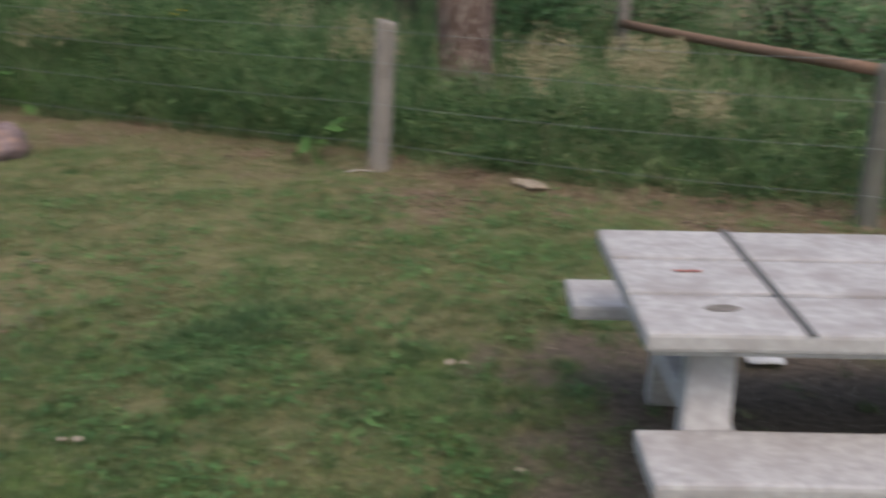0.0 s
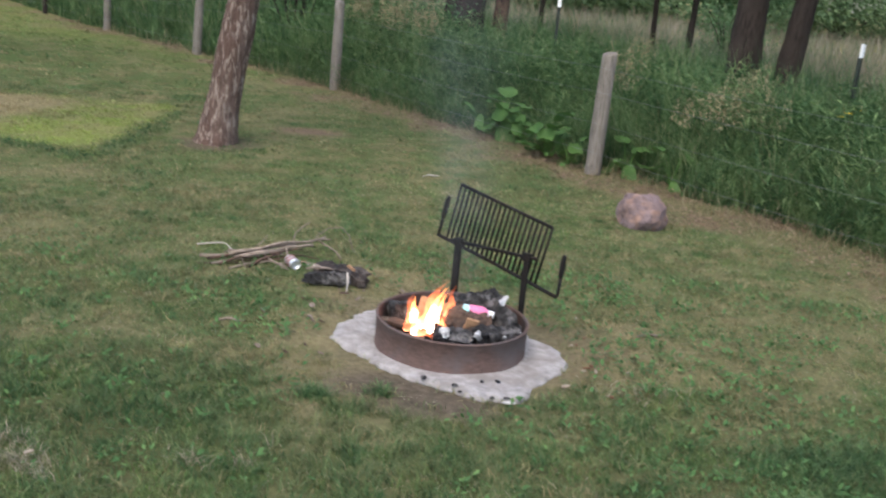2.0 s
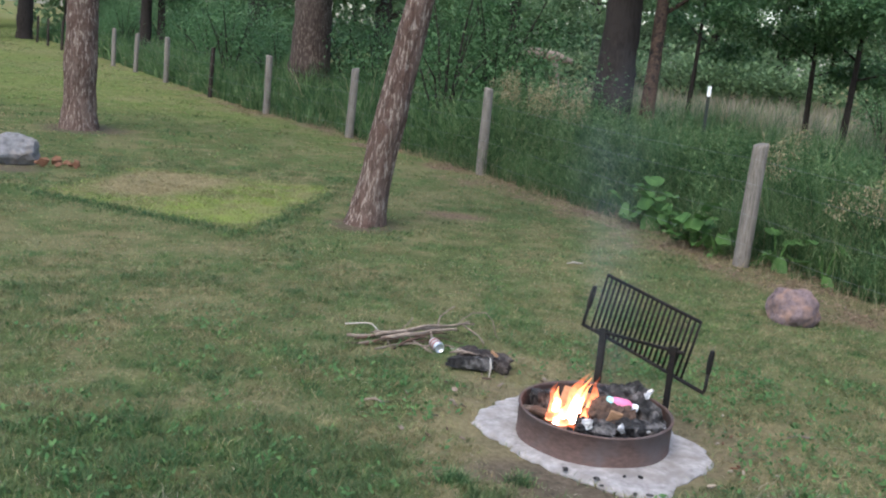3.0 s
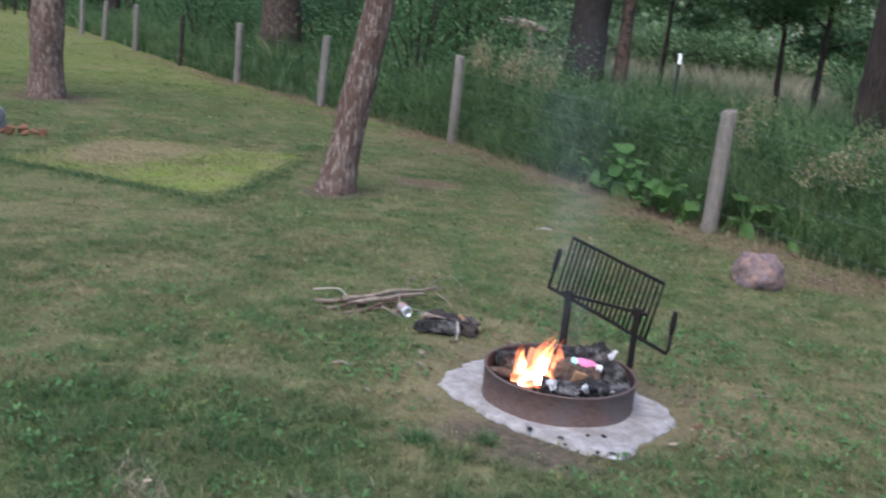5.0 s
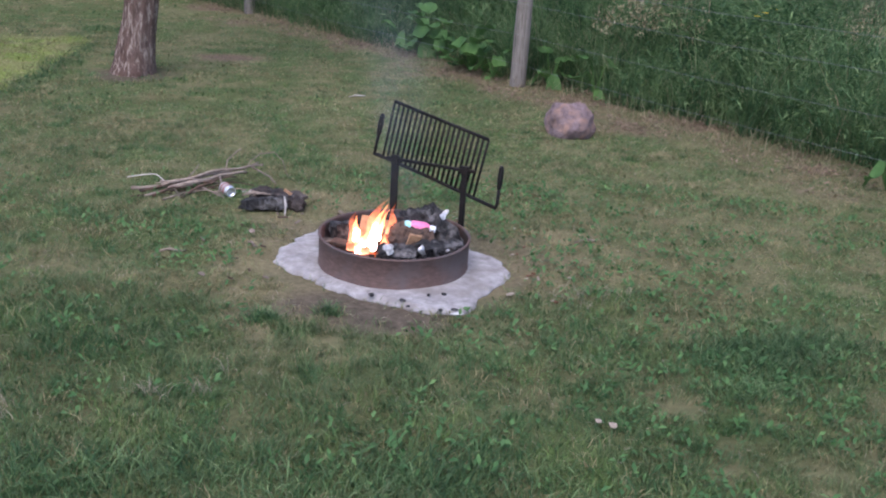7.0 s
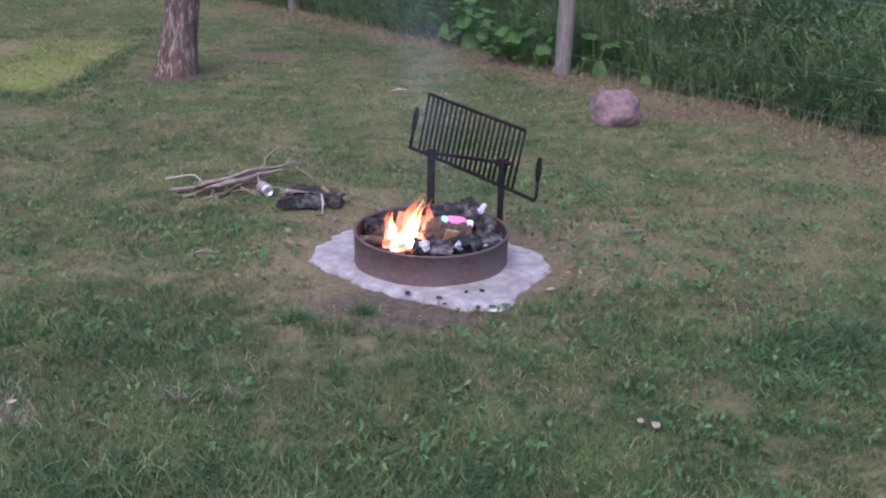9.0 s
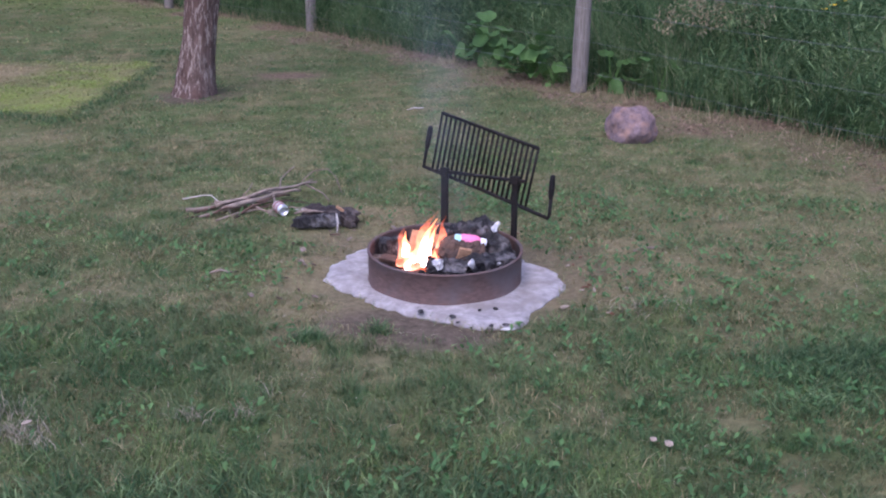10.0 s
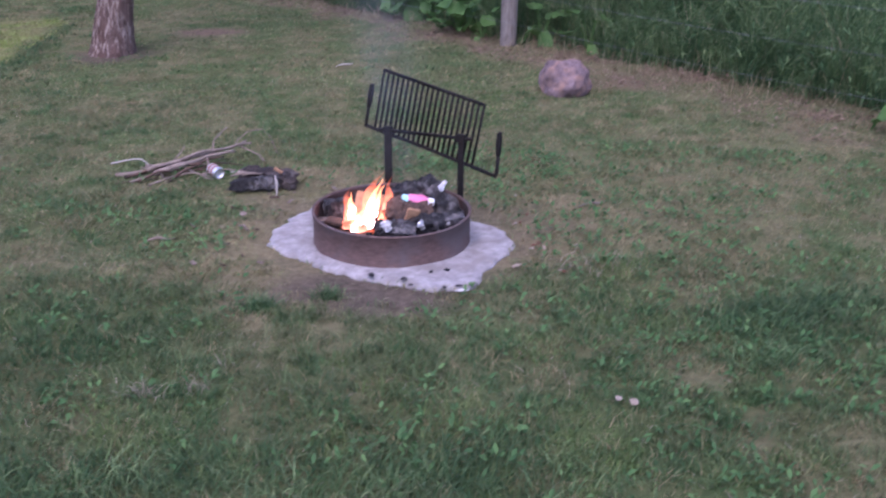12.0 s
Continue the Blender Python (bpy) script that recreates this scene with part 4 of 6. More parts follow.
# ---- what lies in the ring ----
bm = bmesh.new()
grid = 28
rows = []
for i in range(grid + 1):
    rr = R * 0.975 * i / grid
    rows.append([bm.verts.new((rr * math.cos(k * 2 * math.pi / 48), rr * math.sin(k * 2 * math.pi / 48),
                 0.092 + 0.024 * noise.noise(Vector((rr * math.cos(k * 2 * math.pi / 48) * 9, rr * math.sin(k * 2 * math.pi / 48) * 9, 1.0)))
                 + 0.012 * noise.noise(Vector((rr * math.cos(k * 2 * math.pi / 48) * 31, rr * math.sin(k * 2 * math.pi / 48) * 31, 5.0))))) for k in range(48)])
for a, b in zip(rows, rows[1:]):
    for k in range(48):
        bm.faces.new((a[k], b[k], b[(k + 1) % 48], a[(k + 1) % 48]))
bmesh.ops.remove_doubles(bm, verts=bm.verts, dist=1e-5)
ash = part("ash_bed", bm, ASH, None, "", True)
tagged(ash, "grey ash and cinders filling the fire ring", "ash", kind="stuff")


def chunk(name, x, y, z, sx, sy, sz, rz, mat, label, category, seed, tilt_x=0, tilt_y=0, rough=0.2, group=""):
    bm = split_log(sx, (sy + sz) / 4 * 1.12, seed, 5 + seed % 2)
    ob = part(name, bm, mat, None)
    ob.matrix_world = pose(x, y, z, tilt_x, tilt_y, rz)
    return tagged(ob, label, category, group)


CHARRED = "charred logs in the fire ring"
chunk("charred_log", 0.10, 0.17, 0.15, 0.31, 0.18, 0.18, 14, CHAR, "black charred log lying at the ring's back", "log", 3, 0, -6, 0.2, CHARRED)
chunk("charred_log", 0.235, 0.02, 0.15, 0.20, 0.16, 0.17, -40, CHAR, "cracked black charred log end with grey ash", "log", 8, 8, 10, 0.3, CHARRED)
chunk("charred_log", 0.21, -0.12, 0.135, 0.24, 0.12, 0.12, 28, CHAR, "low burnt log by the front of the ring", "log", 12, 0, 0, 0.3, CHARRED)
chunk("charred_log", 0.01, -0.20, 0.135, 0.18, 0.12, 0.12, -12, CHAR, "small burnt log by the front of the ring", "log", 17, 0, 0, 0.3, CHARRED)
chunk("charred_log", -0.25, 0.12, 0.13, 0.13, 0.12, 0.11, 30, CHAR, "sooty log stump against the ring wall", "log", 22, 0, 0, 0.25, CHARRED)
chunk("charred_log", -0.12, 0.06, 0.11, 0.26, 0.09, 0.08, 40, CHAR, "burning log under the flames", "log", 27, 0, -8, 0.25, CHARRED)
chunk("half_burnt_log", 0.07, -0.07, 0.165, 0.20, 0.15, 0.14, -30, BROWN_WOOD, "scorched brown log with a sawn end", "log", 31, 0, 12, 0.2, CHARRED)
bm = box(bmesh.new(), 0.058, 0.014, 0.078, pose(0, 0, 0, 0, 14, 0), 0.004)
bmesh.ops.subdivide_edges(bm, edges=[e for e in bm.edges if e.calc_length() > 0.03], cuts=3, use_grid_fill=True)
rough_up(bm, 0.004, 30, 4)
o = part("sawn_log_end", bm, SPLIT)
o.matrix_world = pose(0.085, -0.145, 0.180, 16, 0, 12)
tagged(o, "pale orange sawn face of a log", "log")
bm = box(bmesh.new(), 0.135, 0.10, 0.018, pose(0, 0, 0), 0.005)
rough_up(bm, 0.006, 12, 5)
o = part("split_plank", bm, SPLIT)
o.matrix_world = pose(-0.105, 0.10, 0.165, 62, 10, -6)
tagged(o, "orange split wood board beginning to burn", "wood")
bm = box(bmesh.new(), 0.17, 0.06, 0.02, pose(0, 0, 0), 0.006)
rough_up(bm, 0.006, 12, 9)
o = part("split_plank", bm, BROWN_WOOD)
o.matrix_world = pose(-0.22, -0.05, 0.118, 6, 4, -24)
tagged(o, "scorched brown board lying in the ash", "wood")
SCRAPS = "white scraps in the fire ring"
for k, (x, y, z, s) in enumerate(((-0.03, -0.25, 0.175, 0.072), (0.125, -0.245, 0.175, 0.078), (0.235, 0.11, 0.225, 0.105), (0.25, -0.19, 0.16, 0.04), (0.32, -0.09, 0.15, 0.035))):
    bm = facet(s * 0.9, s * 0.45, s * (0.8 if k != 2 else 1.3), 40 + k, 10)
    rough_up(bm, s * 0.12, 60, k)
    o = part("paper_scrap", bm, FOIL)
    o.matrix_world = pose(x, y, z, 20 * k, 15, 50 * k)
    tagged(o, "crumpled silvery white foil scrap among the charred logs", "foil scrap", SCRAPS)
rnd = random.Random(5)
for k in range(46):
    a, r = rnd.uniform(0, 6.283), R * 0.9 * math.sqrt(rnd.random())
    s = rnd.uniform(0.018, 0.045)
    bm = lump(s, s * 0.8, s * 0.7, 60 + k, 0.35, 1, False)
    o = part("charcoal_piece", bm, CHAR if k % 5 else ASH)
    o.matrix_world = pose(r * math.cos(a), r * math.sin(a), 0.10 + s * 0.2, rnd.uniform(0, 90), 0, rnd.uniform(0, 360))
    tagged(o, "small black charcoal piece in the ash", "charcoal", "charcoal in the fire ring")

bottle = empty("plastic_bottle", pose(0.112, -0.02, 0.212, 0, 99, 8) @ Matrix.Scale(1.18, 4), "pink plastic bottle with pale cyan ends on charred wood", "bottle")
bm = lathe(bmesh.new(), [(0.0, -0.058), (0.018, -0.058), (0.021, -0.053), (0.020, -0.036)], 20)
part("base", bm, CYAN, bottle, "pale cyan bottle base", True)
bm = lathe(bmesh.new(), [(0.020, -0.036), (0.0245, -0.026), (0.025, 0.02), (0.022, 0.034), (0.014, 0.044)], 20)
part("body", bm, PINK, bottle, "bright pink bottle body", True)
bm = lathe(bmesh.new(), [(0.014, 0.044), (0.0155, 0.046), (0.0155, 0.066), (0.013, 0.069), (0.0, 0.069)], 20)
part("cap", bm, WHITE_PLASTIC, bottle, "white bottle cap", True)


def tongue(x, y, z, h, r, lean, seed, mat, parent, name):
    """A licking flame: a twisted drop with a wavering tip."""
    bm = bmesh.new()
    pts, rad = [], []
    for k in range(15):
        s = k / 14
        w = noise.noise_vector(Vector((seed, s * 2.6, 0.5))) * 0.30 * r * (0.4 + 1.9 * s)
        pts.append((x + lean * s * s + w.x * 1.4, y + w.y, z + h * s))
        rad.append(r * (0.62 + 0.75 * s * (1 - s) * 2 - 0.60 * s) * (1 - s ** 3) * (1 + 0.25 * noise.noise(Vector((seed * 2, s * 5, 3)))) + 0.0008)
    tube(bm, pts, rad, 12)
    return part(name, bm, mat, parent, "", True)


fire = empty("fire", pose(0, 0, 0.105), "white-hot and orange flames licking up from burning logs", "fire")
for x, y, z, h, r, lean, seed in ((-0.145, -0.06, -0.01, 0.105, 0.042, 0.03, 5.2), (-0.185, -0.03, 0.03, 0.125, 0.027, 0.0, 4.7), (-0.115, -0.03, 0.0, 0.215, 0.030, 0.075, 1.0),
                                  (-0.10, -0.07, 0.0, 0.13, 0.030, 0.05, 2.3), (-0.17, -0.10, -0.01, 0.07, 0.026, 0.02, 6.6), (-0.075, 0.0, 0.03, 0.15, 0.018, 0.045, 3.1), (-0.06, -0.06, 0.0, 0.07, 0.020, 0.02, 8.4)):
    tongue(x, y, z, h, r * 0.78, lean, seed, FLAME_CORE, fire, "flame")
for x, y, z, h, r, lean, seed in ((-0.12, -0.03, 0.0, 0.245, 0.046, 0.085, 1.4), (-0.19, -0.02, 0.0, 0.165, 0.042, 0.01, 4.2), (-0.145, -0.08, -0.01, 0.12, 0.058, 0.02, 5.6), (-0.02, 0.03, 0.0, 0.21, 0.030, 0.02, 3.6),
                                  (-0.05, -0.06, 0.0, 0.11, 0.032, 0.03, 7.2), (-0.20, -0.08, 0.0, 0.06, 0.032, 0.0, 9.1), (-0.09, 0.02, 0.02, 0.18, 0.028, 0.05, 11.3)):
    tongue(x, y, z, h, r, lean, seed, FLAME, fire, "flame")
for k, (x, y, s) in enumerate(((-0.10, -0.15, 0.03), (-0.03, -0.12, 0.035), (-0.15, -0.10, 0.03), (0.0, 0.03, 0.03), (-0.06, -0.17, 0.022))):
    bm = lump(s, s * 0.8, s * 0.6, 80 + k, 0.4, 2, False)
    o = part("ember", bm, EMBER)
    o.matrix_world = pose(x, y, 0.115, 0, 0, 40 * k)
    tagged(o, "glowing orange ember in the ash", "ember", "embers in the fire ring")

# thin smoke drifting up from the logs
SMOKE, nodes, links, bsdf = material("thin_smoke")
nodes.remove(bsdf)
geo = nodes.new("ShaderNodeNewGeometry")
wisp = noise_node(nodes, links, geo.outputs["Position"], 5.0, 4, 0.6)
mul = nodes.new("ShaderNodeMath")
mul.operation = "MULTIPLY"
links.new(ramp(nodes, links, wisp, [(0.35, (0, 0, 0)), (0.7, (1, 1, 1))]), mul.inputs[0])
links.new(attribute(nodes, "thick"), mul.inputs[1])
lit, clear, mix = nodes.new("ShaderNodeBsdfDiffuse"), nodes.new("ShaderNodeBsdfTransparent"), nodes.new("ShaderNodeMixShader")
lit.inputs[0].default_value = (0.56, 0.67, 0.78, 1)
links.new(mul.outputs[0], mix.inputs[0])
links.new(clear.outputs[0], mix.inputs[1])
links.new(lit.outputs[0], mix.inputs[2])
links.new(mix.outputs[0], nodes["Material Output"].inputs[0])
smoke = empty("smoke", pose(0, 0, 0.2), "thin bluish-grey smoke drifting up from the fire", "smoke")
for k in range(6):
    u, q = np.meshgrid(np.linspace(-1, 1, 13), np.linspace(0, 1, 30))
    turn = k * math.pi / 6
    wide = 0.05 + 0.60 * q
    bend = 0.10 * np.sin(q * 7 + k * 1.7) * q
    cx = 0.04 - 0.10 * q - 0.12 * q * q + bend + 0.03 * np.sin(k * 2.3)
    cy = 0.05 + 0.55 * q + 0.5 * q * q + 0.08 * np.cos(q * 5 + k)
    fx = cx + np.cos(turn) * u * wide
    fy = cy + np.sin(turn) * u * wide + 0.05 * np.sin(u * 3 + k + q * 4)
    fz = 1.9 * q + 0.0 * u
    dens = 0.027 * (1 - u * u) ** 2 * step01(q, 0.0, 0.08) * (1 - q) ** 1.1
    c, r = np.meshgrid(np.arange(12), np.arange(29))
    k0 = (r * 13 + c).ravel()
    soup("wisp", np.stack([fx.ravel(), fy.ravel(), fz.ravel()], 1), np.concatenate([np.stack([k0, k0 + 1, k0 + 14], 1), np.stack([k0, k0 + 14, k0 + 13], 1)]), SMOKE, {"thick": dens.ravel()}, smoke, True)

# ---- bits on and by the pad ----
for k, (x, y, s) in enumerate(((0.037, -0.50, 0.026), (0.155, -0.425, 0.02), (0.225, -0.41, 0.024), (0.06, -0.565, 0.017), (-0.10, -0.455, 0.03), (0.26, -0.59, 0.026), (0.20, -0.60, 0.022))):
    bm = lump(s * 1.0, s * 0.7, s * 0.35, 100 + k, 0.3, 2)
    rest_on(bm)
    o = part("charcoal_piece", bm, CHAR)
    o.matrix_world = pose(x, y, 0.024, 0, 0, 70 * k)
    tagged(o, "small black charcoal piece on the concrete pad", "charcoal", "charcoal on the pad")
bm = lump(0.055, 0.016, 0.010, 120, 0.2, 2)
rest_on(bm)
o = part("paper_scrap", bm, WHITE_ASH)
o.matrix_world = pose(0.27, -0.625, 0.018, 0, 0, 10)
tagged(o, "small white scrap beside the concrete pad", "paper scrap")

# ---- charred log, can and branches on the lawn ----
log = empty("charred_log", pose(-0.655, 0.86, 0.0, 0, 0, 4) @ Matrix.Scale(0.95, 4), "split black charred log lying on the grass", "log")
for x, y, z, sx, r, rz, ry, mat, seed in ((0.02, 0.055, 0.062, 0.32, 0.062, -16, 0, CHAR_LOG, 130), (-0.06, -0.06, 0.048, 0.26, 0.054, 6, 0, CHAR, 131), (0.125, -0.02, 0.050, 0.13, 0.050, -52, 6, CHAR_LOG, 136)):
    bm = split_log(sx, r, seed, 5)
    rough_up(bm, 0.010, 22, seed)
    o = part("log_piece", bm, mat, log)
    o.matrix_local = pose(x, y, z, 0, ry, rz)
for x0, y0, x1, y1, z, w in ((-0.19, 0.0, -0.05, 0.012, 0.095, 0.016), (-0.13, -0.02, -0.02, -0.03, 0.102, 0.010), (-0.17, 0.03, -0.12, 0.06, 0.098, 0.009)):
    bm = tube(bmesh.new(), [(x0, y0, z - 0.012), ((x0 + x1) / 2, (y0 + y1) / 2 + 0.004, z + 0.004), (x1, y1, z - 0.006)], [w * 0.3, w * 0.55, w * 0.25], 6)
    rough_up(bm, 0.003, 40, 7)
    part("splinter", bm, STICK, log, "pale splinter of bare wood")
bm = box(bmesh.new(), 0.055, 0.014, 0.016, pose(0.075, -0.015, 0.112, 0, 26, -30), 0.004)
rough_up(bm, 0.004, 30, 3)
part("splinter", bm, SPLIT, log, "fresh orange torn wood")
bm = tube(bmesh.new(), [(0.055, -0.07, 0.10), (0.065, -0.115, 0.06), (0.06, -0.145, 0.006)], [0.004, 0.007, 0.003], 6)
part("splinter", bm, PALE_STICK, log, "pale splinter of bare wood")

can = empty("drink_can", pose(-0.952, 1.10, 0.034, 0, 90, -62), "white and silver drink can lying on the grass", "can")
bm = lathe(bmesh.new(), [(0.027, -0.056), (0.033, -0.048), (0.033, 0.044)], 28)
part("body", bm, CAN_PRINT, can, "printed white can body", True)
bm = lathe(bmesh.new(), [(0.033, 0.044), (0.027, 0.056), (0.0275, 0.060), (0.025, 0.060), (0.024, 0.054), (0.0, 0.053)], 28)
part("lid", bm, CAN_METAL, can, "bare aluminium can lid", True)
for z in (-0.030, 0.012):
    bm = lathe(bmesh.new(), [(0.0331, z), (0.0336, z + 0.001), (0.0336, z + 0.015), (0.0331, z + 0.016)], 28)
    part("stripe", bm, RED, can, "dark red printed stripe", True)
bm = lathe(bmesh.new(), [(0.0, -0.048), (0.022, -0.054), (0.025, -0.058), (0.027, -0.056)], 28)
part("base", bm, CAN_METAL, can, "bare aluminium can base", True)
bm = box(bmesh.new(), 0.012, 0.02, 0.002, pose(0.004, 0, 0.0555), 0.0008)
part("tab", bm, CAN_METAL, can)


def branch(points, r0, r1, mat, label, seed, name="branch", twigs=()):
    """A dead branch: a crooked tapering tube with side twigs."""
    pts = []
    for (a, b) in zip(points, points[1:]):
        for k in range(4):
            p = Vector(a).lerp(Vector(b), k / 4)
            pts.append(p + noise.noise_vector(p * 6 + Vector((seed, 0, 0))) * 0.018)
    pts.append(Vector(points[-1]))
    n = len(pts)
    bm = tube(bmesh.new(), pts, [r0 + (r1 - r0) * k / (n - 1) + 0.15 * r0 * noise.noise(Vector((k * 0.8, seed, 1))) for k in range(n)], 7)
    for tw in twigs:
        tube(bm, tw, [r1 * 1.1] + [r1 * 0.7] * (len(tw) - 1), 5)
    return tagged(part(name, bm, mat, None, "", True), label, "branch", "branches in the pile")


branch([(-1.50, 1.14, 0.012), (-1.30, 1.17, 0.03), (-1.12, 1.25, 0.06), (-0.96, 1.40, 0.075), (-0.80, 1.56, 0.07)], 0.014, 0.006, STICK, "thick grey dead branch lying on the lawn", 1,
       twigs=([(-1.0, 1.37, 0.075), (-1.0, 1.44, 0.12), (-0.95, 1.52, 0.16), (-0.93, 1.54, 0.17)], [(-0.86, 1.5, 0.07), (-0.74, 1.40, 0.04), (-0.70, 1.35, 0.01)]))
branch([(-1.28, 1.09, 0.03), (-1.15, 1.16, 0.055), (-1.02, 1.30, 0.06), (-0.88, 1.40, 0.06)], 0.017, 0.008, STICK, "broken brown branch with flaking bark", 2)
branch([(-1.40, 1.02, 0.012), (-1.28, 1.08, 0.025), (-1.12, 1.22, 0.035)], 0.008, 0.004, STICK, "thin brown dead branch on the lawn", 3,
       twigs=([(-1.25, 1.09, 0.03), (-1.22, 1.02, 0.02), (-1.2, 0.98, 0.006)],))
branch([(-1.18, 1.23, 0.04), (-1.08, 1.12, 0.03), (-0.96, 1.02, 0.01)], 0.007, 0.004, STICK, "thin dead branch across the pile", 4)
branch([(-1.02, 1.28, 0.06), (-0.99, 1.18, 0.04), (-0.96, 1.08, 0.008)], 0.008, 0.006, STICK, "short dead branch across the pile", 5)
branch([(-1.20, 1.0, 0.012), (-1.12, 1.10, 0.03), (-1.04, 1.2, 0.05)], 0.008, 0.005, BROWN_WOOD, "short dark dead branch in the pile", 6)
branch([(-1.59, 1.385, 0.01), (-1.46, 1.36, 0.03), (-1.40, 1.33, 0.035), (-1.30, 1.22, 0.02)], 0.0045, 0.003, PALE_STICK, "pale peeled twig at the pile's end", 7)
branch([(-0.90, 1.44, 0.06), (-0.87, 1.50, 0.11), (-0.82, 1.55, 0.15), (-0.74, 1.56, 0.155), (-0.67, 1.53, 0.11), (-0.63, 1.50, 0.01)], 0.0035, 0.0025, STICK, "thin arched twig over the grass", 8)
branch([(-1.45, 1.08, 0.015), (-1.25, 1.16, 0.04), (-1.08, 1.20, 0.05), (-0.93, 1.33, 0.05)], 0.009, 0.005, BROWN_WOOD, "dark rotten branch under the pile", 10)
branch([(-1.36, 1.22, 0.03), (-1.18, 1.20, 0.06), (-1.02, 1.22, 0.04)], 0.007, 0.004, STICK, "thin grey branch on the pile", 11,
       twigs=([(-1.2, 1.2, 0.06), (-1.16, 1.28, 0.1), (-1.15, 1.33, 0.12)],))
branch([(-0.97, 1.10, 0.01), (-0.86, 1.12, 0.02), (-0.76, 1.16, 0.012)], 0.004, 0.003, PALE_STICK, "thin pale twig behind the can", 9)

branch([(-1.32, 1.12, 0.03), (-1.16, 1.20, 0.075), (-1.0, 1.34, 0.095), (-0.82, 1.50, 0.10)], 0.013, 0.005, STICK, "crooked grey-brown branch on top of the pile", 13)
rb = random.Random(31)
for k in range(9):
    x, y = rb.uniform(-1.35, -0.9), rb.uniform(1.0, 1.35)
    a, l = radians(rb.uniform(-10, 70)), rb.uniform(0.14, 0.34)
    dx, dy = math.cos(a) * l / 2, math.sin(a) * l / 2
    z = rb.uniform(0.01, 0.05)
    branch([(x - dx, y - dy, 0.01), (x, y, z), (x + dx, y + dy, z * 0.6)], rb.uniform(0.004, 0.008), 0.003, STICK if k % 2 else BROWN_WOOD, "thin broken twig lying in the branch pile", 20 + k)

LOOSE = "loose twigs on the lawn"
for x, y, l, rz, mat, label in ((-0.29, 4.26, 0.16, 30, PALE_STICK, "curved pale twig on the lawn"), (1.04, 0.48, 0.16, 20, STICK, "brown stick lying on the lawn"), (-0.70, 0.20, 0.11, -60, STICK, "short pale twig near the pad"),
                                (-1.07, 0.06, 0.13, 5, STICK, "thin dry twig on the lawn"), (3.50, 1.45, 0.22, -20, PALE_STICK, "curved pale twig at the post foot")):
    c, s = math.cos(radians(rz)), math.sin(radians(rz))
    bm = tube(bmesh.new(), [(x - c * l / 2, y - s * l / 2, 0.012), (x - c * l * 0.1, y - s * l * 0.1 + 0.015, 0.022), (x + c * l * 0.2, y + s * l * 0.2, 0.016), (x + c * l / 2, y + s * l / 2 + 0.02, 0.012)], [0.004, 0.007, 0.007, 0.003], 6)
    tagged(part("twig", bm, mat, None, "", True), label, "twig", LOOSE)

# fallen leaves and scraps
for x, y, s, mat, label in ((0.745, -1.60, 0.044, DRY_LEAF, "pale dry leaf on the lawn"), (0.70, -1.57, 0.034, DRY_LEAF, "small pale dry leaf on the lawn"), (2.22, -1.70, 0.04, DRY_LEAF, "pale dry leaf on bare soil"),
                            (2.27, -1.73, 0.026, DRY_LEAF, "small pale dry leaf on soil"), (3.42, -2.30, 0.16, WHITE_ASH, "white paper scrap under the table"), (1.95, -2.55, 0.024, DRY_LEAF, "small pale dry leaf on bare soil"),
                            (-1.4, -1.5, 0.032, DRY_LEAF, "pale dry leaf among dead straw"), (-8.65, 18.3, 0.14, WHITE_ASH, "white paper scrap at the fence foot"), (-0.72, 0.36, 0.045, STICK, "brown bark chip near the pad"), (4.33, 0.55, 0.30, DRY_LEAF, "pale bark slab along the fence foot")):
    bm = lump(s, s * 0.6, s * 0.14, 150 + int(x * 10), 0.5, 2)
    rest_on(bm)
    o = part("litter_scrap" if mat is WHITE_ASH else "dry_leaf" if mat is DRY_LEAF and s < 0.1 else "bark_piece", bm, mat)
    o.matrix_world = pose(x, y, 0.03 if s < 0.06 else 0.004, 8, 5, x * 100)
    tagged(o, label, "scrap", "scraps on the ground")

rc = random.Random(57)
for k in range(34):
    a = rc.uniform(1.9, 3.6) if k % 2 else rc.uniform(-0.6, 1.2)
    r = rc.uniform(0.62, 1.0)
    x, y, l = r * math.cos(a), r * math.sin(a), rc.uniform(0.02, 0.06)
    bm = lump(l, l * rc.uniform(0.15, 0.4), 0.008, 500 + k, 0.3, 2)
    rest_on(bm)
    o = part("wood_chip", bm, (ORANGE_BIT, STICK, DRY_LEAF, BROWN_WOOD)[k % 4])
    o.matrix_world = pose(x, y, 0.012, rc.uniform(-8, 8), rc.uniform(-8, 8), rc.uniform(0, 180))
    tagged(o, ("small reddish-brown bark chip by the pad", "small grey wood chip by the pad", "small pale wood chip by the pad", "small dark wood chip by the pad")[k % 4], "wood chip", "wood chips round the pad")

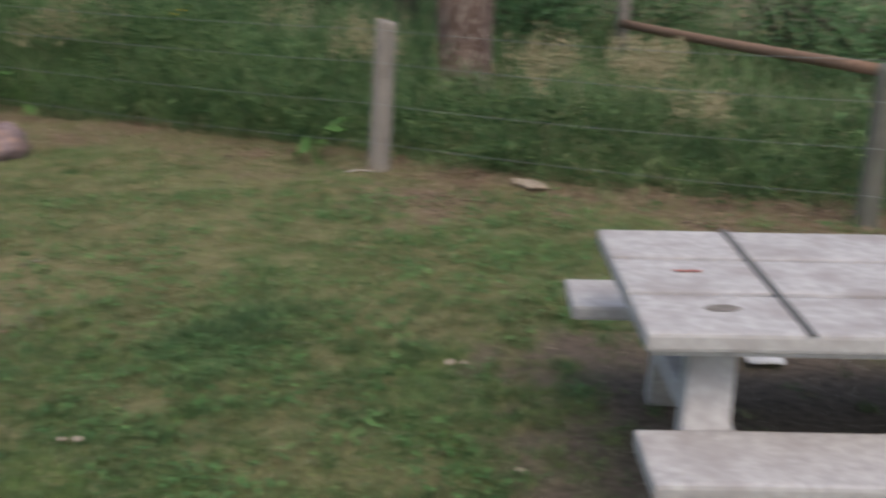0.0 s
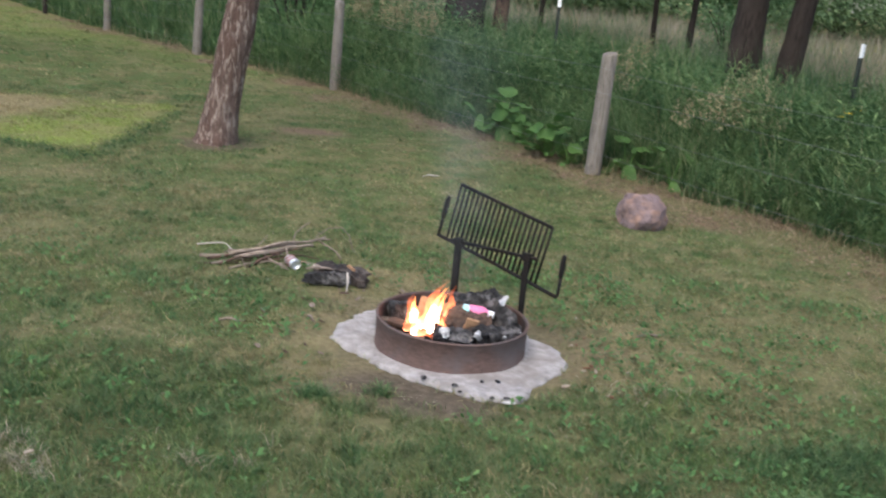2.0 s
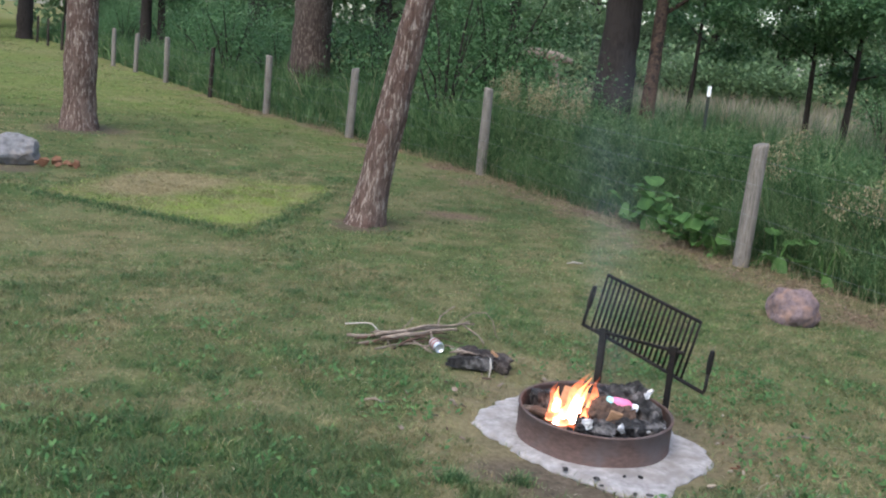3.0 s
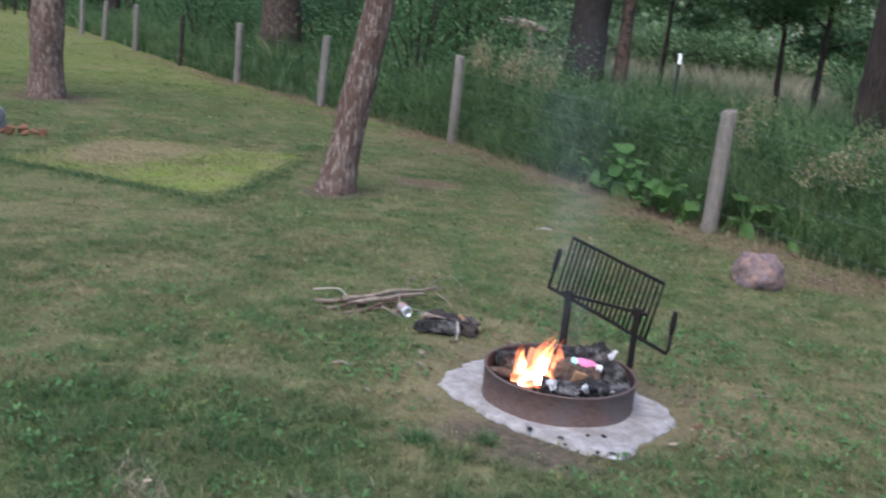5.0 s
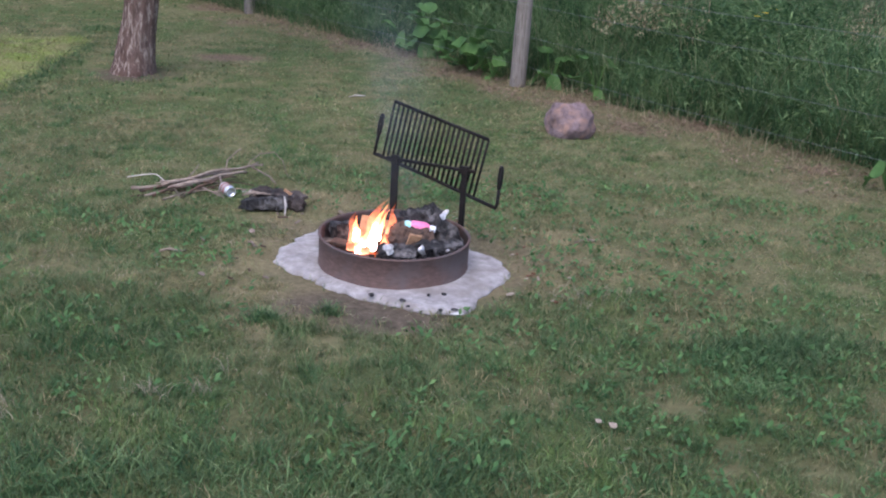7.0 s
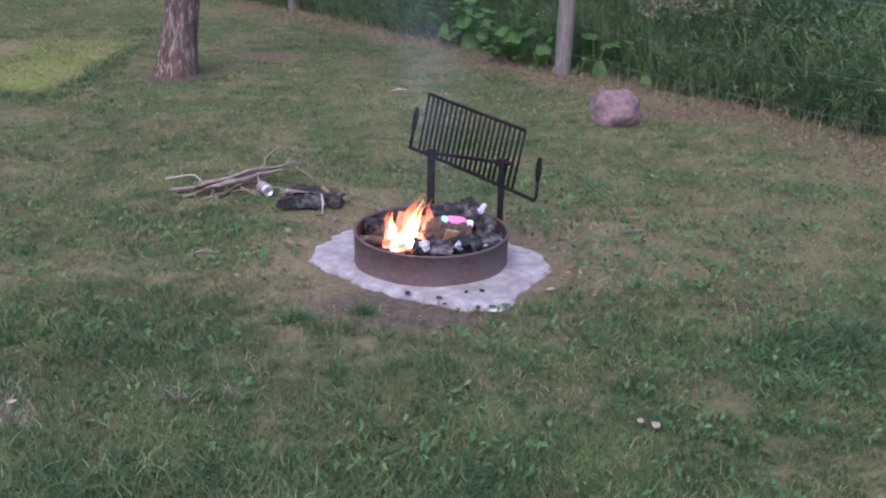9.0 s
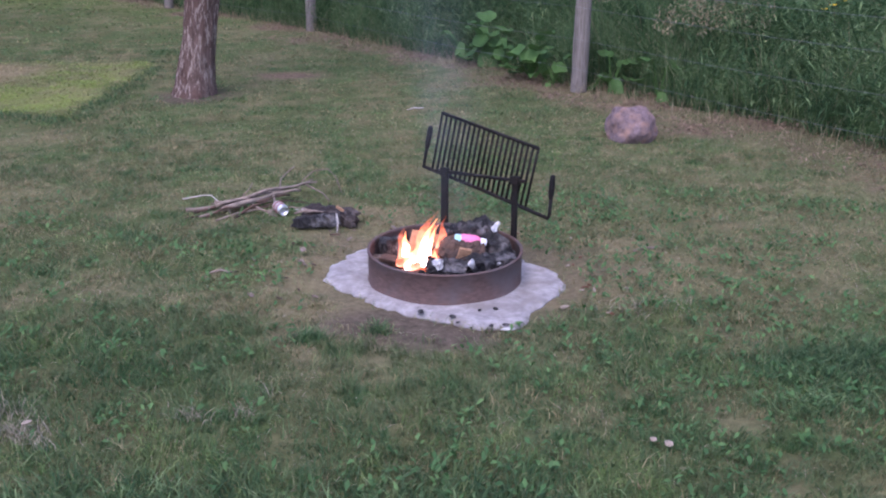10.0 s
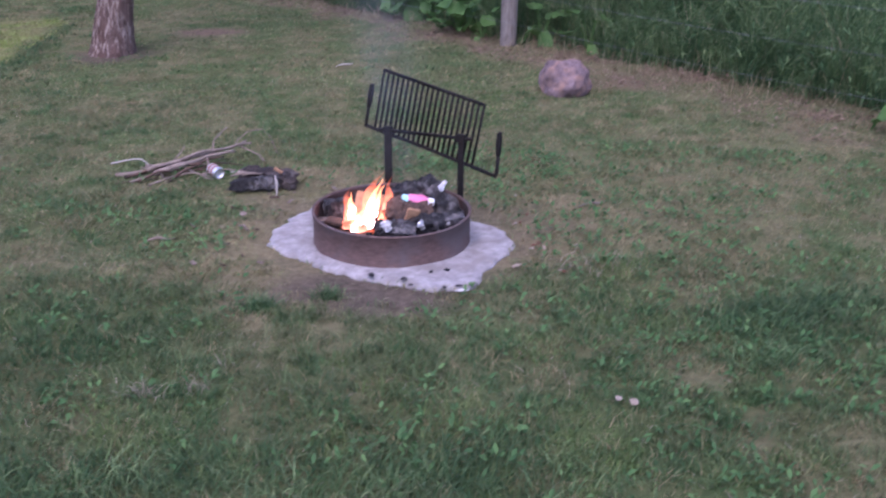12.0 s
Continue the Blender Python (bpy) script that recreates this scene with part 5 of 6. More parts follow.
# ---- stones ----
bm = hewn(0.40, 0.38, 0.38, 17, 10, 0.72)
bmesh.ops.rotate(bm, cent=(0, 0, 0), matrix=Euler((radians(24), radians(-20), 0)).to_matrix(), verts=bm.verts)
rest_on(bm, -0.09)
o = part("boulder", bm, ROCK, None, "", True)
o.matrix_world = pose(1.38, 3.17, 0, 0, 0, 20)
tagged(o, "pinkish granite boulder on the lawn", "boulder")
bm = hewn(0.84, 0.48, 0.46, 23, 12, 0.55)
rest_on(bm, -0.09)
o = part("boulder", bm, GREY_ROCK, None, "", True)
o.matrix_world = pose(-6.66, 5.86, 0, 0, 0, 30)
tagged(o, "pale grey stone on the lawn", "boulder")
for k, (x, y) in enumerate(((-6.30, 5.86), (-6.20, 5.98), (-6.10, 5.88), (-6.2, 5.74), (-6.02, 5.98), (-5.9, 5.9), (-6.12, 6.06))):
    bm = facet(0.20 - 0.012 * k, 0.10, 0.07 + 0.06 * (k % 2), 14 + k, 10)
    rest_on(bm)
    o = part("bark_chunk", bm, ORANGE_BIT)
    o.matrix_world = pose(x, y, 0.02, 0, 0, 60 * k)
    tagged(o, "orange-brown bark chunk beside the grey stone", "bark", "bark chunks by the stone")

# ---- fence ----
fence = empty("wire_fence", pose(0, 0, 0), "weathered round wooden posts with galvanised wire strands", "fence")
HEIGHTS = [1.12, 0.98, 1.08, 1.15, 1.22, 1.2, 1.18, 1.15, 1.2, 1.16, 1.2, 1.18, 1.2, 1.2, 1.15, 1.2, 1.2, 1.2]
for k, ((x, y), h) in enumerate(zip(POSTS, HEIGHTS)):
    bm = bmesh.new()
    lx, ly = (0.02, 0.01) if k % 2 else (-0.015, 0.012)
    if k == 2:
        lx, ly = 0.055, -0.03
    pts = [(x + lx * s, y + ly * s, -0.1 + (h + 0.1) * s) for s in (0, 0.1, 0.2, 0.35, 0.5, 0.65, 0.8, 0.93, 0.985, 1.0)]
    r = 0.078 if k in (3, 2) else 0.072
    if k == 7 or k > 11:
        r = 0.055
    tube(bm, pts, [r * 1.06, r * 1.04, r * 1.0, r, r * 0.98, r * 0.97, r * 0.96, r * 0.95, r * 0.95, r * 0.86], 16)
    for v in bm.verts:
        v.co.xy += noise.noise_vector(Vector((v.co.x * 14, v.co.y * 14, v.co.z * 1.2))).xy * 0.009
    for v in bm.verts:
        if v.co.z > h - 0.05:
            v.co.z += (0.22 if k % 2 else -0.16) * (v.co.x - x) + 0.10 * (v.co.y - y)
    part("post", bm, SHADED_POST if k in (0, 1) else POST if k != 7 and k < 12 else DARK_BARK, fence, "", True)
for h in (0.22, 0.50, 0.79, 1.02):
    bm = bmesh.new()
    pts = []
    for (x0, y0), (x1, y1) in zip(POSTS, POSTS[1:]):
        for k in range(6):
            s = k / 6
            sag = -0.03 * 4 * s * (1 - s)
            pts.append((x0 + (x1 - x0) * s - 0.062, y0 + (y1 - y0) * s - 0.047, h + sag + 0.012 * noise.noise(Vector((x0 + s, h * 9, 0)))))
    tube(bm, pts, 0.0017, 5)
    part("wire", bm, WIRE, fence, "", True)

rail = empty("pole_fence", pose(0, 0, 0), "grey post with a rusty brown pole rail", "fence")
bm = bmesh.new()
tube(bm, [(8.72, 4.58, -0.1), (8.73, 4.59, 0.6), (8.74, 4.60, 1.2), (8.74, 4.60, 1.56), (8.74, 4.6, 1.58)], [0.085, 0.08, 0.078, 0.074, 0.06], 14)
part("post", bm, POST, rail, "", True)
bm = bmesh.new()
tube(bm, [Vector((8.7, 4.55, 0.56)).lerp(Vector((5.58, -1.16, 0.95)), k / 12) + Vector((0, 0, -0.012 * math.sin(k / 12 * 3.14))) for k in range(13)], [0.05 - 0.001 * k for k in range(13)], 10)
part("rail", bm, RAIL, rail, "rusty brown wooden pole", True)

stake = empty("steel_stake", pose(1.07, 10.0, 0), "dark steel stake with a white painted tip", "stake", "steel stakes behind the fence")
bm = box(bmesh.new(), 0.045, 0.02, 1.44, pose(0, 0, 0.72), 0.003)
box(bm, 0.012, 0.04, 1.44, pose(0, 0.015, 0.72), 0.002)
part("shaft", bm, STEEL_POST, stake)
bm = box(bmesh.new(), 0.05, 0.026, 0.14, pose(0, 0, 1.50), 0.003)
part("tip", bm, WHITE_PLASTIC, stake, "white painted tip")
copy_thing(stake, pose(4.0, 6.5, -0.13, 2, -3, 40))

# ---- picnic table ----
TM = Matrix(((0.842, 0.54, 0, 1.872), (-0.54, 0.842, 0, -3.163), (0, 0, 1, 0), (0, 0, 0, 1)))
table = empty("picnic_table", TM, "weathered white concrete picnic table with attached benches", "picnic table")
LEN, WID = 1.95, 0.94


def slab(sx, sy, sz, x, y, z, bevel=0.014, seed=1):
    bm = box(bmesh.new(), sx, sy, sz, pose(x, y, z), bevel)
    bmesh.ops.subdivide_edges(bm, edges=[e for e in bm.edges if e.calc_length() > 0.3], cuts=6, use_grid_fill=True)
    rough_up(bm, 0.0022, 9, seed)
    return bm


pw = (WID - 0.048) / 3
for k in range(3):
    part("top_plank", slab(LEN, pw, 0.055, LEN / 2, pw / 2 + k * (pw + 0.024), 0.733, 0.012, k), TABLE, table)
part("top_core", slab(LEN - 0.04, WID - 0.05, 0.03, LEN / 2, WID / 2, 0.700, 0.006, 5), TABLE, table)
for x in (0.435, LEN - 0.435):
    part("strap", box(bmesh.new(), 0.024, WID + 0.008, 0.006, pose(x, WID / 2, 0.7625), 0.002), STRAP, table, "dark grey steel strap")
for x, y, seed in ((0.0, -0.235, 11), (-0.06, WID + 0.06, 12)):
    part("bench", slab(LEN, 0.30, 0.058, LEN / 2 + x, y + 0.15, 0.421, 0.014, seed), TABLE, table)
for x, turn in ((0.25, 1), (LEN - 0.25, -1)):
    for y0, y1, skew in ((0.28, -0.14, -0.12), (WID - 0.30, WID + 0.27, 0.095)):
        head, foot = Vector((x, y0, 0.69)), Vector((x + skew * turn, y1, -0.02))
        up = (head - foot).normalized()
        side = (Vector((1, 0, 0)) - up * up.x).normalized()
        m = Matrix.Translation((head + foot) / 2) @ Matrix((side, up.cross(side), up)).transposed().to_4x4()
        bm = box(bmesh.new(), 0.14, 0.10, (head - foot).length, m, 0.018)
        rough_up(bm, 0.003, 8, 21)
        part("leg", bm, TABLE, table)
    part("bench_beam", box(bmesh.new(), 0.11, WID + 0.40, 0.075, pose(x + 0.02, WID / 2 + 0.03, 0.345), 0.012), TABLE, table)
bm = bmesh.new()
bmesh.ops.create_circle(bm, cap_ends=True, segments=24, radius=0.5, matrix=Matrix.Diagonal((0.10, 0.055, 1, 1)))
rough_up(bm, 0.006, 20, 3)
for v in bm.verts:
    v.co.z = 0.0
o = part("stain", bm, STAIN, table, "dark round stain")
o.matrix_local = pose(0.245, 0.185, 0.7632, 0, 0, 10)
bm = box(bmesh.new(), 0.085, 0.014, 0.001, pose(0, 0, 0))
o = part("paint_mark", bm, RED, table, "small red mark")
o.matrix_local = pose(0.215, 0.50, 0.7632, 0, 0, 2)


# ---- trees ----
def trunk_mesh(points, radii, seg, flare, ridge, seed, steps=64):
    """A trunk along a bent line, with flared foot and bark plates standing proud."""
    pts, rad = [], []
    m = len(points) - 1
    for k in range(steps):
        s = (k / (steps - 1)) ** 1.3 * m
        i = min(int(s), m - 1)
        pts.append(Vector(points[i]).lerp(Vector(points[i + 1]), s - i))
        rad.append(radii[i] + (radii[i + 1] - radii[i]) * (s - i))
    bm = tube(bmesh.new(), pts, rad, seg)
    z0 = points[0][2]
    for j, v in enumerate(list(bm.verts)):
        k = min(j // seg, steps - 1)
        out = v.co - pts[k]
        a = math.atan2(out.y, out.x)
        h = v.co.z - z0
        foot = flare * math.exp(-h * 4.5) * (0.6 + 0.6 * noise.noise(Vector((math.cos(a) * 1.6, math.sin(a) * 1.6, seed))))
        plate = noise.noise(Vector((math.cos(a) * 4.0, math.sin(a) * 4.0, h * 3.2 + seed))) + 0.6 * noise.noise(Vector((math.cos(a) * 9, math.sin(a) * 9, h * 8 + seed)))
        swell = 0.10 * math.exp(-((h - 1.05) / 0.16) ** 2) - 0.05 * math.exp(-((h - 0.6) / 0.2) ** 2)
        scale = 0.035 * noise.noise(Vector((math.cos(a) * 17, math.sin(a) * 17, h * 14 + seed)))
        v.co = pts[k] + out * (1 + foot + swell * (0.6 + noise.noise(Vector((math.cos(a), math.sin(a), seed)))) + ridge * plate + scale)
    return bm


def tree(name, label, x, y, r, height, lean, bark, leaf, crown, leaves, leaf_size, seed, flare=0.6, seg=20, group=""):
    """Trunk, limbs and a crown of separate leaves in uneven clumps. crown: (foot height, radius)."""
    rr = random.Random(seed)
    t = empty(name, pose(x, y, 0), label, "tree", group)
    lx, ly = lean
    line = [(0, 0, -0.08), (lx * height * 0.15, ly * height * 0.15, height * 0.15), (lx * height * 0.32, ly * height * 0.32, height * 0.32),
            (lx * height * 0.42, ly * height * 0.42, height * 0.55), (lx * height * 0.48, ly * height * 0.48, height * 0.8)]
    bm = trunk_mesh(line, [r * 1.08, r, r * 0.86, r * 0.55, r * 0.18], seg, flare, 0.085, seed)
    part("trunk", bm, bark, t, "", True)
    tips = []
    foot, cr = crown
    limbs = 7
    for k in range(limbs):
        z = foot + (height * 0.74 - foot) * (k + 0.3) / limbs
        s = z / height
        at = Vector((lx * height * min(s, 0.45), ly * height * min(s, 0.45), z))
        a = k * 2.4 + rr.uniform(-0.4, 0.4)
        l = cr * rr.uniform(0.65, 1.0) * (1.15 - 0.5 * s)
        end = at + Vector((math.cos(a) * l, math.sin(a) * l, l * rr.uniform(0.05, 0.5)))
        mid = at.lerp(end, 0.5) + Vector((0, 0, l * 0.12))
        bm = tube(bmesh.new(), [at, at.lerp(mid, 0.5), mid, mid.lerp(end, 0.5), end], [r * 0.34, r * 0.27, r * 0.2, r * 0.13, r * 0.05], 7)
        part("limb", bm, bark, t, "", True)
        for q in (0.35, 0.6, 0.8, 1.0):
            tips.append((at.lerp(end, q), 0.24 * cr * (0.6 + q * 0.5)))
    tips.append((Vector((lx * height * 0.48, ly * height * 0.48, height * 0.85)), cr * 0.5))
    gen = np.random.default_rng(seed)
    if leaves:
        n = int(leaves * (1.5 if leaf_size < 0.3 else 1.6))
        pick = gen.integers(0, len(tips), n)
        cen = np.array([p for p, _ in tips])[pick]
        spread_r = np.array([q for _, q in tips])[pick]
        d = gen.normal(0, 1, (n, 3)) * np.array((1, 1, 0.7))
        pos = cen + d * (spread_r * 0.55)[:, None]
        pos[:, 2] = np.maximum(pos[:, 2], foot * 0.85)
        v, tr, who = leaf_soup(pos[:, 0], pos[:, 1], pos[:, 2], leaf_size * (0.66 if leaf_size < 0.3 else 0.72) * gen.uniform(0.6, 1.4, n), gen.uniform(-1.3, 0.8, n))
        soup("crown", v, tr, leaf, {"dry": np.zeros(len(v)), "lime": np.zeros(len(v))}, t)
    return t


tree("lawn_tree", "leaning tree with flaking reddish-grey bark on the lawn", -2.38, 4.97, 0.145, 7.5, (0.165, 0.02), BARK, LEAF, (4.2, 2.2), 2600, 0.11, 3, 0.85, 44)
tree("lawn_tree", "upright tree with flaking grey bark on the lawn", -8.03, 9.82, 0.225, 9.0, (0.006, 0.0), BARK, LEAF, (4.0, 3.0), 3200, 0.13, 5, 0.5, 28)
BEHIND = "trees behind the fence"
DARK = "dark-barked tree in the tall grass behind the fence"
tree("tree", "rough grey-brown trunk just behind the wire fence", 5.87, 3.71, 0.26, 10, (0.0, 0.0), BARK, LEAF, (3.8, 3.0), 4500, 0.13, 8, 0.2, 20, BEHIND)
tree("tree", DARK, 7.12, 9.2, 0.33, 11, (0.015, 0), DARK_BARK, LEAF, (3.0, 3.2), 4500, 0.15, 11, 0.3, 18, BEHIND)
tree("tree", "slim dark tree behind the fence", 7.0, 6.75, 0.145, 8, (0.01, 0.0), DARK_BARK, LEAF, (2.6, 2.4), 3500, 0.15, 14, 0.3, 14, BEHIND)
tree("tree", DARK, 3.86, 10.8, 0.225, 10, (0.018, 0), DARK_BARK, LEAF, (2.6, 2.6), 4500, 0.15, 17, 0.3, 18, BEHIND)
tree("tree", "dark tree leaning away behind the fence", 4.42, 10.7, 0.165, 9, (0.10, 0), DARK_BARK, LEAF, (2.5, 2.4), 3500, 0.15, 21, 0.3, 16, BEHIND)
tree("tree", "large dark trunk beyond the tall grass", -0.28, 15.3, 0.36, 11, (0.01, 0), DARK_BARK, LEAF, (3.0, 3.4), 5500, 0.16, 24, 0.3, 18, BEHIND)
tree("tree", "slim reddish-brown trunk beyond the tall grass", 0.39, 15.3, 0.13, 9, (0.012, 0), BROWN_WOOD, LEAF, (2.5, 2.2), 3500, 0.15, 27, 0.3, 14, BEHIND)
tree("tree", "slim dark trunk behind the far fence posts", -17.3, 31.3, 0.20, 10, (0.0, 0), DARK_BARK, LEAF, (2.4, 3.0), 5500, 0.17, 31, 0.3, 16, BEHIND)
tree("tree", "broad reddish-brown trunk rising behind the fence", -7.08, 18.2, 0.43, 11, (0.0, 0), BROWN_BARK, LEAF, (2.3, 3.2), 5500, 0.17, 34, 0.3, 16, BEHIND)
THIN = "slim dark tree at the field's edge"
for k, (x, y, r, h) in enumerate(((4.6, 18.7, 0.075, 6), (3.98, 19.5, 0.065, 6), (1.45, 21.0, 0.06, 6.5), (-16.8, 31.6, 0.15, 7), (10.5, 20.0, 0.16, 8), (-2.6, 19.0, 0.14, 7), (13.5, 17.5, 0.2, 9), (15.0, 13.0, 0.2, 9))):
    tree("tree", THIN, x, y, r, h, (0.03 * (-1) ** k, 0), DARK_BARK, LEAF, (1.75 if k < 2 else 2.0, 2.1 if k < 2 else 1.7), 7000 if k < 2 else 3600, 0.15, 40 + k, 0.3, 10, BEHIND)

FAR = "far trees across the field"
rf = random.Random(77)
for k in range(44):
    a = radians(-46 + 120 * (k + rf.uniform(-0.3, 0.3)) / 43)
    d = rf.uniform(52, 90)
    if radians(41) < a < radians(52):
        continue
    tree("tree", "broad green tree far across the field", d * math.sin(a), -4.7 + d * math.cos(a), rf.uniform(0.25, 0.5), rf.uniform(10, 16), (rf.uniform(-0.04, 0.04), 0), DARK_BARK, HAZED_LEAF,
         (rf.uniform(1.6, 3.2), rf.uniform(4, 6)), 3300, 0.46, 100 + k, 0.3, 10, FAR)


# ---- shrubs ----
def shrub(x, y, r, h, n, size, seed, label, mat=LEAF):
    t = empty("shrub", pose(x, y, 0), label, "shrub", "shrubs behind the fence")
    gen = np.random.default_rng(seed)
    rr = random.Random(seed)
    tips = []
    for k in range(9):
        a, l = k * 2.4, r * rr.uniform(0.4, 1.0)
        end = Vector((math.cos(a) * l, math.sin(a) * l, h * rr.uniform(0.45, 1.0)))
        part("stem", tube(bmesh.new(), [(0, 0, -0.05), end * 0.5 + Vector((0, 0, 0.12 * h)), end], [0.03, 0.02, 0.006], 5), DARK_BARK, t)
        tips += [end, end * 0.7 + Vector((0, 0, 0.08 * h)), end * 0.45]
    tp = np.array(tips)[gen.integers(0, len(tips), n)]
    pos = tp + gen.normal(0, 1, (n, 3)) * np.array((0.26 * r, 0.26 * r, 0.16 * h))
    pos[:, 2] = np.maximum(pos[:, 2], 0.05)
    v, tr, who = leaf_soup(pos[:, 0], pos[:, 1], pos[:, 2], size * gen.uniform(0.6, 1.4, n), gen.uniform(-1.2, 0.9, n))
    soup("foliage", v, tr, mat, {"dry": np.zeros(len(v)), "lime": np.zeros(len(v))}, t)
    return t


rs = random.Random(9)
for k in range(22):
    a = 12.5 + k * 2.0
    o = FENCE_O + FENCE_D * a + FENCE_N * (rs.uniform(1.3, 3.4) + 2.4 * (a / 18.1) * (1 - min(a, 18.1) / 18.1))
    shrub(o[0], o[1], rs.uniform(1.0, 1.6), rs.uniform(1.5, 2.7), 4600, 0.068, 300 + k, "leafy green shrub grown through behind the fence")
for k, (x, y, h) in enumerate(((-3.2, 14.0, 3.3), (-2.5, 15.2, 3.6), (-10.0, 20.9, 2.3), (9.2, 1.2, 1.5), (10.4, 3.4, 1.7), (8.0, -1.2, 1.0), (9.6, -3.0, 1.2), (9.3, 7.2, 1.5), (10.6, 6.0, 1.3), (8.2, 5.9, 1.3), (-3.9, 18.8, 2.4), (-4.6, 21.5, 3.0), (6.8, 24.5, 1.5), (12.0, 12.5, 1.6))):
    shrub(x, y, 1.1, h, 3200, 0.07, 340 + k, "leafy green shrub in the tall grass")


for k in range(30):
    a = radians(-24 + 96 * (k + rs.uniform(-0.3, 0.3)) / 29)
    d = rs.uniform(58, 75)
    if radians(41) < a < radians(52):
        continue
    shrub(d * math.sin(a), -4.7 + d * math.cos(a), 4.2, rs.uniform(2.2, 4.2), 2000, 0.32, 400 + k, "broad green thicket at the far side of the field", HAZED_LEAF)

for k in range(15):
    a = radians(-46 + 120 * (k + rs.uniform(-0.3, 0.3)) / 14)
    d = rs.uniform(96, 116)
    if radians(41) < a < radians(52):
        continue
    shrub(d * math.sin(a), -4.7 + d * math.cos(a), 7.5, rs.uniform(7, 11), 2600, 0.8, 460 + k, "tall green wood closing the far side of the field", HAZED_LEAF)


# ---- broad-leaved plants at the posts ----
def broad_leaf(bm, base, a, length, width, rise):
    """One large wavy leaf on its stalk."""
    rows = []
    for i in range(11):
        s = i / 10
        w = width * math.sin(math.pi * min(1, s * 0.92 + 0.08)) ** 0.7 * (1.15 - 0.5 * s)
        out = length * s
        z = rise * (s * 1.6 - 1.1 * s * s)
        row = []
        for j in range(5):
            q = j / 2 - 1
            p = Vector((math.cos(a) * out - math.sin(a) * q * w / 2, math.sin(a) * out + math.cos(a) * q * w / 2,
                        z - 0.16 * w * (1 - abs(q)) + 0.17 * length * noise.noise(Vector((out * 16, q * 2.2, a * 5))) + 0.05 * length * noise.noise(Vector((out * 45, q * 6, a * 9)))))
            row.append(bm.verts.new(Vector(base) + p))
        rows.append(row)
    for r0, r1 in zip(rows, rows[1:]):
        for j in range(4):
            bm.faces.new((r0[j], r0[j + 1], r1[j + 1], r1[j]))


def broad_plant(x, y, count, size, seed):
    t = empty("burdock", pose(x, y, 0), "broad-leaved green burdock plant at the fence foot", "plant", "burdocks along the fence")
    rr = random.Random(seed)
    for k in range(count):
        a = k * 2.4 + rr.uniform(-0.3, 0.3)
        h = rr.uniform(0.05, 0.46) * size / 0.25
        st = Vector((math.cos(a) * 0.09, math.sin(a) * 0.09, h))
        bm = bmesh.new()
        broad_leaf(bm, st, a, size * rr.uniform(0.6, 1.15), size * rr.uniform(0.6, 0.9), rr.uniform(-0.42, 0.20))
        leaf = part("leaf", bm, BROAD, t, "", True)
        bm = tube(bmesh.new(), [(0, 0, 0), st * 0.6 + Vector((0, 0, 0.02)), st], [0.008, 0.006, 0.004], 5)
        part("stalk", bm, BROAD, leaf)


for k, (x, y, c, s) in enumerate(BURDOCKS):
    broad_plant(x, y, c, s, 60 + k)

# ---- seed heads and flowers ----
gen = np.random.default_rng(12)
HEADS = ((2.08, 4.6, 0.92, 7), (2.15, 4.9, 0.90, 6), (1.40, 5.75, 1.20, 10), (2.15, 8.7, 1.15, 16), (3.0, 6.95, 0.98, 14), (2.65, 5.1, 0.88, 16), (2.7, 5.45, 1.12, 10), (-1.75, 10.9, 1.42, 30), (-1.2, 10.6, 1.36, 30), (-0.7, 10.2, 1.30, 20),
         (4.9, 1.25, 0.97, 16), (5.05, 0.9, 0.93, 10), (5.1, 0.5, 0.95, 14), (5.45, 0.4, 0.92, 16), (5.25, -0.15, 0.74, 14), (4.6, 0.95, 0.86, 7), (4.4, 4.5, 0.95, 16), (4.2, 2.85, 0.88, 16), (4.66, 3.65, 0.95, 14), (5.9, 1.2, 0.85, 20))
n_stem = sum(h[3] for h in HEADS)
rep = np.repeat(np.arange(len(HEADS)), [h[3] for h in HEADS])
hx, hy = np.array([h[0] for h in HEADS])[rep] + gen.normal(0, 0.14, n_stem), np.array([h[1] for h in HEADS])[rep] + gen.normal(0, 0.14, n_stem)
hz = np.array([h[2] for h in HEADS])[rep] * gen.uniform(0.88, 1.1, n_stem)
vs, ts, base = [], [], 0
v, t, who = blades(hx, hy, hz, np.full(n_stem, 0.005), gen.uniform(0.02, 0.12, n_stem), 3)
vs.append(v), ts.append(t)
base = len(v)
m = n_stem * 46
k = np.repeat(np.arange(n_stem), 46)
q = gen.uniform(0, 1, m)
